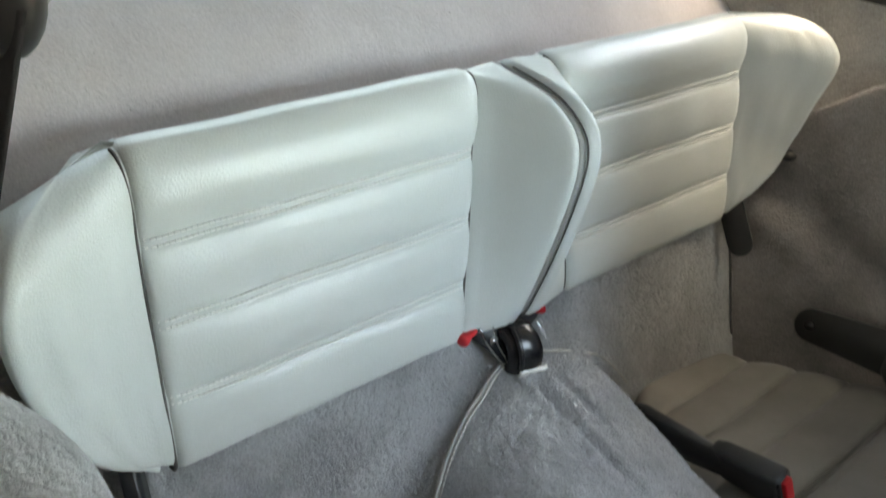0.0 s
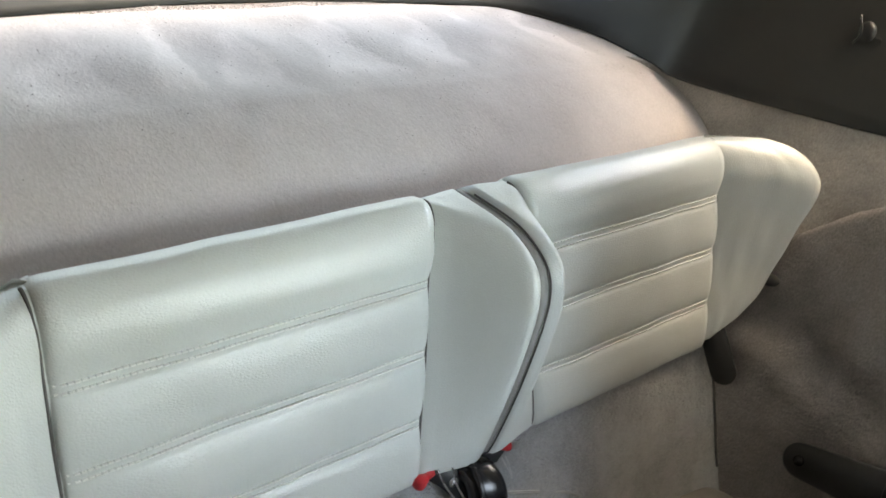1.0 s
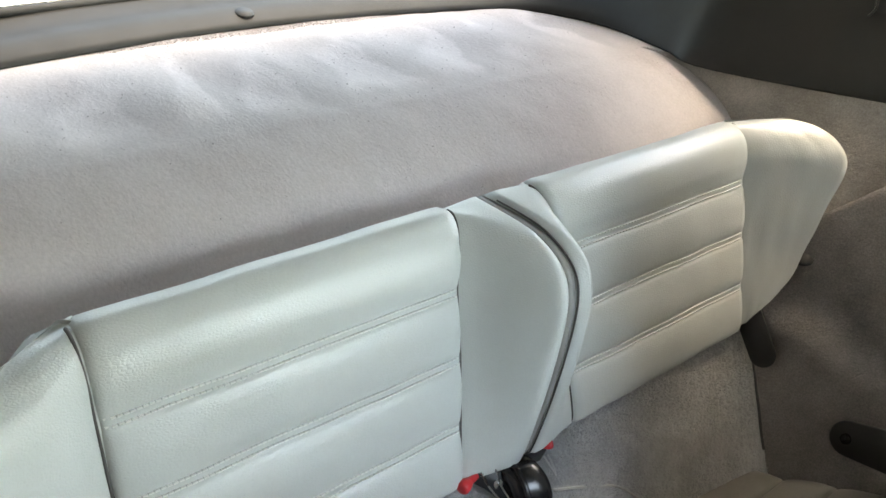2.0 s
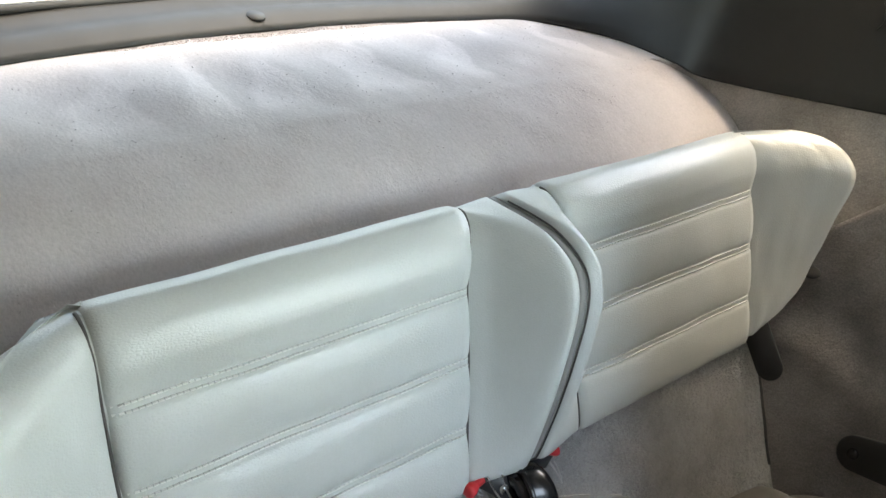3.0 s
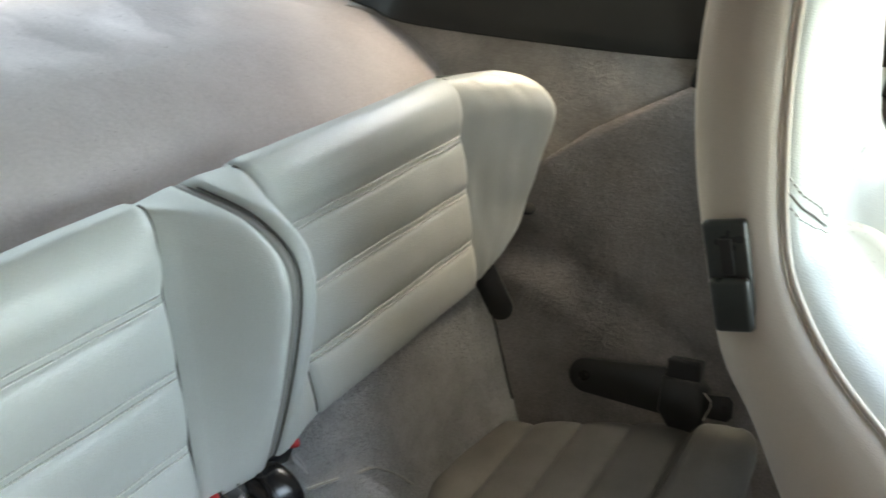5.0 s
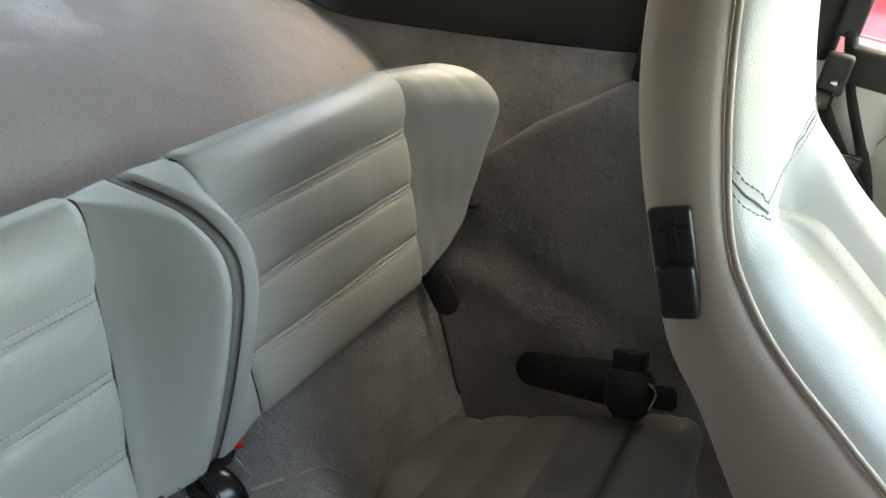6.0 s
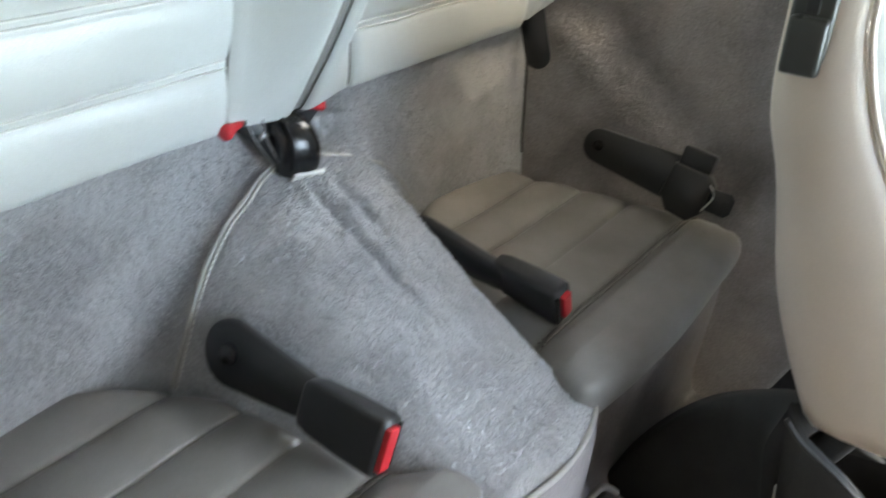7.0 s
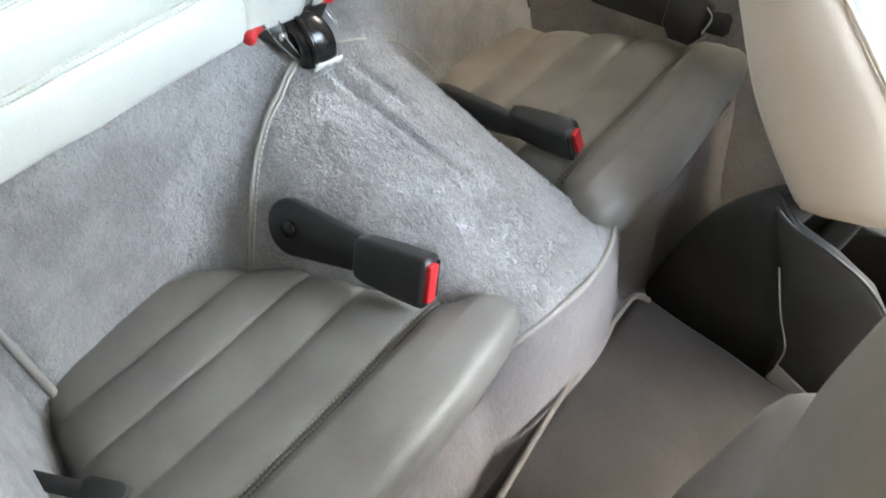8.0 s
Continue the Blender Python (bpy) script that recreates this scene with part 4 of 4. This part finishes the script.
# ---- belts ----
def buckle(s):
    root = thing("belt_buckle", "black seat belt buckle with a red button lying beside the tunnel", "belt buckle", "rear belt buckles")
    low = 0.009 if s > 0 else 0.0
    bolt = Vector((s * 0.145 + low / 2, -0.197, 0.362 - low))
    end = Vector((s * 0.132 + low, -0.376, 0.424 - low))
    u = (end - bolt).normalized()
    fr = frame_from(u, (-s * 0.014, 0.021, 0.035))
    n = fr[2] if fr[2].x * s > 0 else -fr[2]
    fr = [fr[0], fr[1], n]
    base = bolt + n * 0.010
    part("strap", prism(stadium(0.10, 0.034, 0.0215), base, fr, 0.013, 0.003), BLACK, root)
    bm = bmesh.new()
    bmesh.ops.create_cone(bm, cap_ends=True, segments=24, radius1=0.0115, radius2=0.0095, depth=0.005)
    rot = Matrix([fr[0], fr[1], n]).transposed().to_4x4()
    bmesh.ops.transform(bm, matrix=Matrix.Translation(bolt + n * 0.018) @ rot, verts=bm.verts)
    part("bolt_cap", bm, GLOSS, root, "round black bolt cap")
    length = (end - bolt).length
    loops = []
    for t, w, h in ((0.096, 0.019, 0.007), (0.100, 0.0235, 0.010), (0.112, 0.0260, 0.0125), (0.15, 0.0285, 0.0145), (length - 0.006, 0.0290, 0.0150), (length - 0.001, 0.0280, 0.0140)):
        c = base + u * t + n * 0.006
        loops.append([c + fr[1] * (w * math.copysign(abs(math.cos(k)) ** 0.35, math.cos(k))) + n * (h * math.copysign(abs(math.sin(k)) ** 0.35, math.sin(k))) for k in [2 * math.pi * (q + 0.5) / 28 for q in range(28)]])
    housing = part("housing", loft(loops), BLACK, root)
    c = base + u * (length + 0.0015) + n * 0.0085
    part("button", box(c, (0.007, 0.042 if s < 0 else 0.034, 0.0150 if s < 0 else 0.0135), fr, 0.0015), RED, housing, "red push button")
    part("slot", box(base + u * (length - 0.0005) - n * 0.006, (0.004, 0.042, 0.004), fr, 0.0005), GLOSS, housing)
    return root


buckle(-1)
buckle(1)


def lap_belt(s):
    root = thing("lap_belt", "black lap belt retractor with a steel tongue against the side panel", "seat belt", "rear lap belts")
    drop = 0.03 if s < 0 else 0.0
    a = Vector((s * (0.504 + drop / 3), -0.222, 0.396 - drop))
    b = Vector((s * (0.503 + drop / 3), -0.440, 0.462 - drop))
    u = (b - a).normalized()
    w = Vector((s * 0.3, 0.25, 0.9))
    fr = frame_from(u, w)
    n = fr[2] if fr[2].x * s < 0 else -fr[2]
    fr = [fr[0], fr[1], n]
    part("strap_cover", prism(stadium(0.125, 0.025, 0.033), a, fr, 0.016, 0.003), BLACK, root)
    bm = bmesh.new()
    bmesh.ops.create_cone(bm, cap_ends=True, segments=20, radius1=0.008, radius2=0.007, depth=0.004)
    bmesh.ops.transform(bm, matrix=Matrix.Translation(a + n * 0.0095) @ Matrix([fr[0], fr[1], n]).transposed().to_4x4(), verts=bm.verts)
    part("bolt_cap", bm, GLOSS, root)
    c = a + u * 0.140
    part("retractor", prism([(-0.026, -0.024), (-0.010, -0.044), (0.022, -0.046), (0.036, -0.030), (0.038, 0.012), (0.026, 0.024), (-0.022, 0.024)], c + n * 0.004, fr, 0.034, 0.004), BLACK, root, "black plastic retractor box")
    part("guide", box(c + fr[1] * 0.036 + u * 0.004 + n * 0.002, (0.046, 0.028, 0.024), fr, 0.004), BLACK, root)
    part("clip", tube([c + u * 0.036 + fr[1] * 0.014 + n * 0.022, c + u * 0.046 + fr[1] * 0.0 + n * 0.02, c + u * 0.038 - fr[1] * 0.024 + n * 0.022], 0.0014, 14, 6), STEEL, root, "bright steel edge")
    tongue = part("tongue", prism([(0.0, -0.017), (0.030, -0.017), (0.036, -0.010), (0.036, 0.010), (0.030, 0.017), (0.0, 0.014)], c + u * 0.036 + n * 0.008 - fr[1] * 0.006, fr, 0.006, 0.001), BLACK, root, "black coated belt tongue")
    part("slot", box(c + u * 0.062 + n * 0.0112 - fr[1] * 0.006, (0.007, 0.010, 0.0012), fr), RUBBER, tongue, smooth=False)
    return root


lap_belt(1)
# the other belt end lies on the edge of the cushion beside the door
belt_end = thing("lap_belt", "black lap belt end lying on the edge of the rear cushion", "seat belt", "rear lap belts")
_a, _u = Vector((-0.522, -0.219, 0.357)), Vector((0.45, -0.88, 0.06)).normalized()
_fr = frame_from(_u, (0.8, 0.45, 0.15))
part("strap", prism(stadium(0.060, 0.008, 0.008), _a, _fr, 0.006, 0.001), WEBBING, belt_end)
part("tongue", prism([(0.0, -0.011), (0.008, -0.015), (0.038, -0.014), (0.042, -0.008), (0.042, 0.010), (0.036, 0.014), (0.006, 0.014), (0.0, 0.010)], _a + _u * 0.052, _fr, 0.014, 0.003), BLACK, belt_end, "black coated belt tongue")


def shoulder_guide(s, c, end, r, rim):
    root = thing("belt_guide", "black shoulder belt guide with its hanging webbing", "belt guide", "shoulder belt guides")
    c = Vector(c)
    bm = bmesh.new()
    bmesh.ops.create_uvsphere(bm, u_segments=20, v_segments=12, radius=r, matrix=Matrix.Translation(c) @ Matrix.Diagonal((0.7, 1.0, 1.25, 1)))
    part("guide", bm, BLACK, root)
    part("rim", tube([c + Vector((-s * 0.010, 0.012, 0.022)), c + Vector((-s * 0.016, 0.0, 0.0)), c + Vector((-s * 0.010, 0.012, -0.022))], 0.0016, 12, 6), rim, root)
    e = Vector(end)
    mid = c.lerp(e, 0.5) + Vector((s * 0.008, 0, 0))
    pts = spline([c, mid, e], 14)
    part("webbing", loft([[p + Vector((a * 0.0012, b * 0.022, 0)) for a, b in ((-1, -1), (1, -1), (1, 1), (-1, 1))] for p in pts]), WEBBING, root)


shoulder_guide(1, (0.628, -0.012, 0.935), (0.635, -0.03, 0.84), 0.013, BLACK)
shoulder_guide(-1, (-0.552, -0.215, 1.02), (-0.592, -0.165, 0.70), 0.020, STEEL)


# ---- front seats ----
REAR_EDGE = [(-0.287, 1.22), (-0.300, 1.10), (-0.316, 0.994), (-0.344, 0.894), (-0.379, 0.815), (-0.417, 0.742), (-0.460, 0.692), (-0.519, 0.612), (-0.570, 0.560), (-0.619, 0.519)]
FRONT_EDGE = [(-0.346, 1.24), (-0.360, 1.12), (-0.382, 1.02), (-0.406, 0.930), (-0.432, 0.860), (-0.460, 0.819), (-0.504, 0.775), (-0.566, 0.731), (-0.650, 0.670), (-0.740, 0.585)]


def front_seat(label, fold, cover):
    """A front seat on the far side; fold: degrees by which the backrest is tipped forward."""
    root = thing("car_seat", label, "car seat", "front seats")
    n = 40
    re = spline([(0, y, z) for y, z in REAR_EDGE], n)
    fe = spline([(0, y, z) for y, z in FRONT_EDGE], n)
    x0, x1 = 0.135, 0.585
    turn = Matrix.Translation((0, -0.75, 0.45)) @ Matrix.Rotation(radians(fold), 4, 'X') @ Matrix.Translation((0, 0.75, -0.45))

    def widths(i):
        f = i / n
        return 0.07 * (1 - smooth(0.0, 0.30, f)) + 0.015 * (1 - smooth(0.3, 0.6, f))

    def seam_i(e):
        """How far down the cross seam lies, from the centre (0) to the sides (1)."""
        return float(np.interp(e, (0, 0.20, 0.40, 0.60, 0.80, 0.92, 1.0), (20.0, 20.7, 20.8, 20.0, 18.3, 16.4, 14.8)))

    shell, front = [], []
    for i in range(n + 1):
        r, f = re[i], fe[i]
        d = f - r
        inn = widths(i)
        a, b = x0 + inn, x1 - inn
        shell.append([turn @ Vector((x, *(r + d * k).yz)) for x, k in
                      ((a + 0.020, 1.0), (a + 0.008, 0.97), (a + 0.001, 0.86), (a - 0.002, 0.6), (a, 0.3), (a + 0.006, 0.12), (a + 0.022, 0.02), (a + 0.06, -0.04),
                       ((a + b) / 2, -0.09), (b - 0.06, -0.04), (b - 0.022, 0.02), (b - 0.006, 0.12), (b, 0.3), (b + 0.002, 0.6), (b - 0.001, 0.86), (b - 0.008, 0.97), (b - 0.020, 1.0),
                       (b - 0.06, 0.10), ((a + b) / 2, -0.02), (a + 0.06, 0.10))])
        w = b - a
        fr = []
        for k in range(25):
            u = k / 24
            x = a + 0.014 + (w - 0.028) * u
            e = abs(2 * u - 1)
            low = smooth(0.47, 0.62, i / n)
            lift = 0.036 * math.exp(-((e - 0.80) / 0.15) ** 2) * (0.62 + 0.38 * low) - 0.045 * low * (1 - smooth(0.50, 0.66, e))
            lift += 0.016 * (1 - low) * (1 - e * e)
            lift -= 0.004 * math.exp(-((i - seam_i(e)) / 0.55) ** 2)
            nd = d.normalized()
            p = f + nd * (lift - 0.004)
            fr.append(turn @ Vector((x, p.y, p.z)))
        back = [turn @ Vector((a + 0.03 + (w - 0.06) * u, *(r + d * (0.12 if u != 0.5 else 0.0)).yz)) for u in (1, 0.5, 0)]
        front.append(fr + back)
    part("back_shell", loft(shell), cover, root, "leather side and back of the backrest")
    part("front_cover", loft(front), LEATHER, root, "pale leather front with side bolsters")
    part("piping", tube([turn @ Vector((x0 + widths(i) + 0.010, *(fe[i] + (fe[i] - re[i]).normalized() * 0.002).yz)) for i in range(0, n + 1, 2)], 0.0030, 60), SEAT_BEIGE, root)
    # sewn lines across the shoulder and round the centre insert
    def on_front(i, u):
        i0 = min(n - 1, int(i))
        k = u * 24
        k0 = min(23, int(k))
        p = front[i0][k0].lerp(front[i0][k0 + 1], k - k0)
        q = front[i0 + 1][k0].lerp(front[i0 + 1][k0 + 1], k - k0)
        d = turn.to_3x3() @ (fe[i0] - re[i0]).normalized()
        return p.lerp(q, i - i0) + d * 0.0008

    seam_u = [0.004 + 0.992 * k / 48 for k in range(49)]
    part("cross_seam", tube([on_front(seam_i(abs(2 * u - 1)), u) for u in seam_u], 0.0011, 120, 5), GUSSET, root, "sewn cross seam under the head section")
    for off in (-0.7, 0.7):
        bm = bmesh.new()
        row = [on_front(seam_i(abs(2 * u - 1)) + off, u) for u in np.linspace(0.006, 0.994, 190)]
        for p, q in zip(row[::2], row[1::2]):
            side = (q - p).cross(Vector((0, 0.6, 0.8))).normalized() * 0.0005
            up = side.cross(q - p).normalized() * 0.0005
            loops = [[bm.verts.new(c + e1 * side + e2 * up) for e1, e2 in ((1, 1), (-1, 1), (-1, -1), (1, -1))] for c in (p, q)]
            for k in range(4):
                bm.faces.new((loops[0][k], loops[0][(k + 1) % 4], loops[1][(k + 1) % 4], loops[1][k]))
            bm.faces.new(loops[0][::-1])
            bm.faces.new(loops[1])
        part("stitching", bm, STITCH, root, "grey stitches beside the seam", smooth=False)

    # perforated centre insert, pointed at the top
    def insert(u, v):
        i = 20.2 + 19.6 * v
        half = 0.302 * math.sqrt(max(0.0, 1 - (1 - min(1, (i - 20.2) / 8)) ** 2))
        s = 2 * u - 1
        d = turn.to_3x3() @ Vector((0, -0.6, 0.8))
        return on_front(i, 0.5 + half * s) + d * (0.0008 + 0.008 * (1 - s * s) * min(1.0, half / 0.2))

    part("insert", grid(insert, 28, 60, turn.to_3x3() @ Vector((0, 0.006, -0.004))), PERFORATED, root, "perforated pale leather centre insert")
    # release switch in the side
    fr = [turn.to_3x3() @ v for v in frame_from((0, -0.035, -0.078), (0, -0.024, 0.014))]
    c = turn @ Vector((x0 - 0.002 + widths(18), -0.405, 0.826))
    fr = [fr[0], fr[1], fr[0].cross(fr[1])]
    side = fr[2] if fr[2].x < 0 else -fr[2]
    bezel = part("switch_bezel", box(c + side * 0.001, (0.094, 0.034, 0.010), fr, 0.004), SWITCH, root, "black plastic release switch")
    part("switch_key", box(c + side * 0.007 + fr[0] * 0.022, (0.046, 0.031, 0.011), fr, 0.005), SWITCH, bezel)
    part("switch_slot", box(c + side * 0.0052 - fr[0] * 0.018, (0.030, 0.010, 0.004), fr, 0.001), RUBBER, bezel)
    # black lower flank with a beaded edge, black back of the foot, base and cushion
    if fold:
        part("back_skirt", box(((x0 + x1) / 2, -0.774, 0.497), (x1 - x0 + 0.01, 0.244, 0.274), bevel=0.055), SEAT_BACK, root, "foot of the backrest, coloured dark brown for shade")
        part("base", box(((x0 + x1) / 2, -1.05, 0.18), (x1 - x0 - 0.02, 0.48, 0.22), bevel=0.03), BLACK, root, "black seat base")
        part("seat", box(((x0 + x1) / 2, -1.08, 0.34), (x1 - x0, 0.52, 0.15), bevel=0.05), LEATHER, root, "pale leather seat cushion")
        return root
    flank = [(-0.605, 0.535), (-0.640, 0.510), (-0.690, 0.505), (-0.740, 0.490), (-0.790, 0.445), (-0.82, 0.38), (-0.90, 0.33), (-0.92, 0.15), (-0.80, 0.14), (-0.735, 0.225), (-0.715, 0.32), (-0.66, 0.43)]
    fx = [Vector((0, 1, 0)), Vector((0, 0, 1)), Vector((-1, 0, 0))]
    fx2 = [Vector((0, 1, 0)), Vector((-0.2, 0, 1)), Vector((-1, 0, -0.2)).normalized()]
    part("lower_flank", prism([(y, z) for y, z in flank], (x0 + 0.106, 0, 0), fx2, 0.012, 0.003), BLACK_LEATHER, root, "black leather lower flank")
    part("edge_bead", tube([(x0 - 0.004 + 0.2 * (0.5 - z), y, z) for y, z in [(-0.612, 0.524), (-0.640, 0.512), (-0.690, 0.507), (-0.740, 0.492), (-0.790, 0.447), (-0.82, 0.38)]], 0.0022, 30), BLACK, root)
    part("seam", tube([(x0 + 0.008, -0.655, 0.44), (x0 + 0.022, -0.69, 0.37), (x0 + 0.034, -0.725, 0.31), (x0 + 0.044, -0.735, 0.26)], 0.0011, 20, 6), PIPING, root, "pale sewn seam")
    part("lining_corner", prism([(0, 0), (0.0, 0.03), (-0.07, 0.012), (-0.06, -0.01)], (x0 + 0.045, -0.735, 0.235), fx, 0.004), PIPING, root, "pale lining showing at the foot", smooth=False)

    outer = spline([(0, -0.640, 0.495), (0, -0.604, 0.462), (0, -0.566, 0.390), (0, -0.545, 0.30), (0, -0.537, 0.20), (0, -0.540, 0.06)], 20)
    inner = spline([(0, -0.610, 0.515), (0, -0.622, 0.46), (0, -0.650, 0.41), (0, -0.700, 0.32), (0, -0.745, 0.23), (0, -0.765, 0.06)], 20)

    def foot(u, v):
        j = round(v * 20)
        w = smooth(0.0, 0.50, u)
        p = inner[j].lerp(outer[j], w)
        drop = smooth(0.35, 1.0, u)
        return (x0 + 0.012 + 0.2 * max(0, 0.5 - inner[j].z) * (1 - w) + 0.215 * u, p.y - 0.09 * smooth(0.80, 1.0, u), p.z * (1 - 0.19 * drop))

    part("lower_back", grid(foot, 30, 20, (0, -0.03, -0.01)), BLACK_LEATHER, root, "black leather hinge cover at the foot of the backrest")
    # hidden panel added to keep footwell light off the side carpet
    part("lower_shell", box((x0 + 0.315, -0.70, 0.32), (0.26, 0.035, 0.42), bevel=0.01), BLACK_LEATHER, root, "hidden black panel added to stop light under the backrest")
    part("base", box(((x0 + x1) / 2, -1.10, 0.20), (x1 - x0 - 0.02, 0.48, 0.22), bevel=0.03), BLACK, root, "black seat base")
    part("seat", box(((x0 + x1) / 2, -1.16, 0.36), (x1 - x0, 0.52, 0.15), bevel=0.05), LEATHER, root, "pale leather seat cushion")
    return root


front_seat("beige leather front seat with black release switch, backrest upright", 0, SEAT_BEIGE)
near = front_seat("front seat with its backrest tipped forward, back darkened for shade", 37, SEAT_BACK)
near.scale = (-1, 1, 1)
near.location = (0, -0.03, 0)


# ---- far door and its belt ----
door = thing("door_1", "closed car door with cream leather card and black sill", "car door", kind="structure")


def door_card(u, v):
    return (0.70 + 0.02 * math.sin(math.pi * v) + 0.008 * math.cos(9 * v), -0.485 - 1.09 * u, 0.12 + 0.75 * v)


part("door_card", grid(door_card, 30, 30, (0.05, 0, 0)), LEATHER, door)
part("window_sill", box((0.700, -0.985, 0.892), (0.06, 1.06, 0.050), bevel=0.012), TRIM, door, "dark window sill")
part("seal", tube([(0.680, -0.452, 0.93), (0.680, -0.466, 0.89), (0.680, -0.481, 0.853), (0.680, -0.514, 0.795), (0.680, -0.546, 0.73), (0.685, -0.585, 0.6), (0.69, -0.61, 0.2)], 0.0085, 30), RUBBER, door, "black rubber seal")
part("window_post", box((0.690, -0.448, 1.09), (0.03, 0.030, 0.34), bevel=0.006), BLACK, door)
for k in range(6):
    part("quilt_seam", tube([(door_card(*q)[0] - 0.0005, *door_card(*q)[1:]) for q in ((0.015 + 0.09 * k, 0.80), (0.035 + 0.09 * k, 0.88), (0.065 + 0.09 * k, 0.98))], 0.0013, 10, 5), PIPING, door)
pane = part("pane", grid(lambda u, v: (0.722 - 0.10 * v, -0.46 - 1.0 * u, 0.92 + 0.33 * v), 6, 6, (0.004, 0, 0)), GLASS, door)
pane.visible_shadow = False
tagged(mesh_object("door_pillar", box((0.715, -0.342, 1.04), (0.07, 0.20, 0.36), bevel=0.02), TRIM), "dark padded pillar above the belt anchor", "pillar", kind="structure")
tagged(mesh_object("door_pillar", box((0.705, -0.455, 0.52), (0.06, 0.15, 0.74), bevel=0.02), LEATHER), "pale covered door pillar", "pillar", kind="structure")

front_belt = thing("front_belt", "black front seat belt with its tongue hanging at the door pillar", "seat belt")
part("anchor", box((0.655, -0.453, 0.881), (0.022, 0.032, 0.050), bevel=0.006), TRIM, front_belt, "dark grey anchor cover")
_b = spline([(0.650, -0.446, 0.845), (0.649, -0.462, 0.824), (0.647, -0.488, 0.793), (0.645, -0.508, 0.772), (0.645, -0.527, 0.748), (0.650, -0.55, 0.69)], 20)
part("webbing", loft([[p + Vector((b * 0.006, b * 0.016, 0)) + Vector((a * 0.001, 0, a * 0.001)) for a, b in ((-1, -1), (1, -1), (1, 1), (-1, 1))] for p in _b]), WEBBING, front_belt)
part("tongue", box((0.640, -0.506, 0.783), (0.014, 0.028, 0.024), bevel=0.004), GLOSS, front_belt)
part("screw", tube([(0.645, -0.456, 0.872), (0.640, -0.456, 0.872)], 0.004, 2, 10), STEEL, front_belt)
part("loop", box((0.646, -0.447, 0.849), (0.014, 0.030, 0.026), bevel=0.005), GLOSS, front_belt)

# a red car parked outside, seen through the side window
other = thing("parked_car", "red painted car body parked outside", "car")


def car_side(u, v):
    prof = [(2.4, -0.12), (2.28, 0.15), (2.24, 0.50), (2.26, 0.80), (2.36, 0.95), (2.75, 1.20), (3.2, 1.26)]
    k = v * (len(prof) - 1)
    i = min(int(k), len(prof) - 2)
    f = k - i
    return (prof[i][0] + (prof[i + 1][0] - prof[i][0]) * f, -3.6 + 3.3 * u, prof[i][1] + (prof[i + 1][1] - prof[i][1]) * f)


part("body", grid(car_side, 20, 24, (1.2, 0, 0)), RED_PAINT, other)
for y in (-2.9, -0.8):
    part("wheel", tube([(2.27, y, 0.0), (2.45, y, 0.0)], 0.31, 4, 28), RUBBER, other)
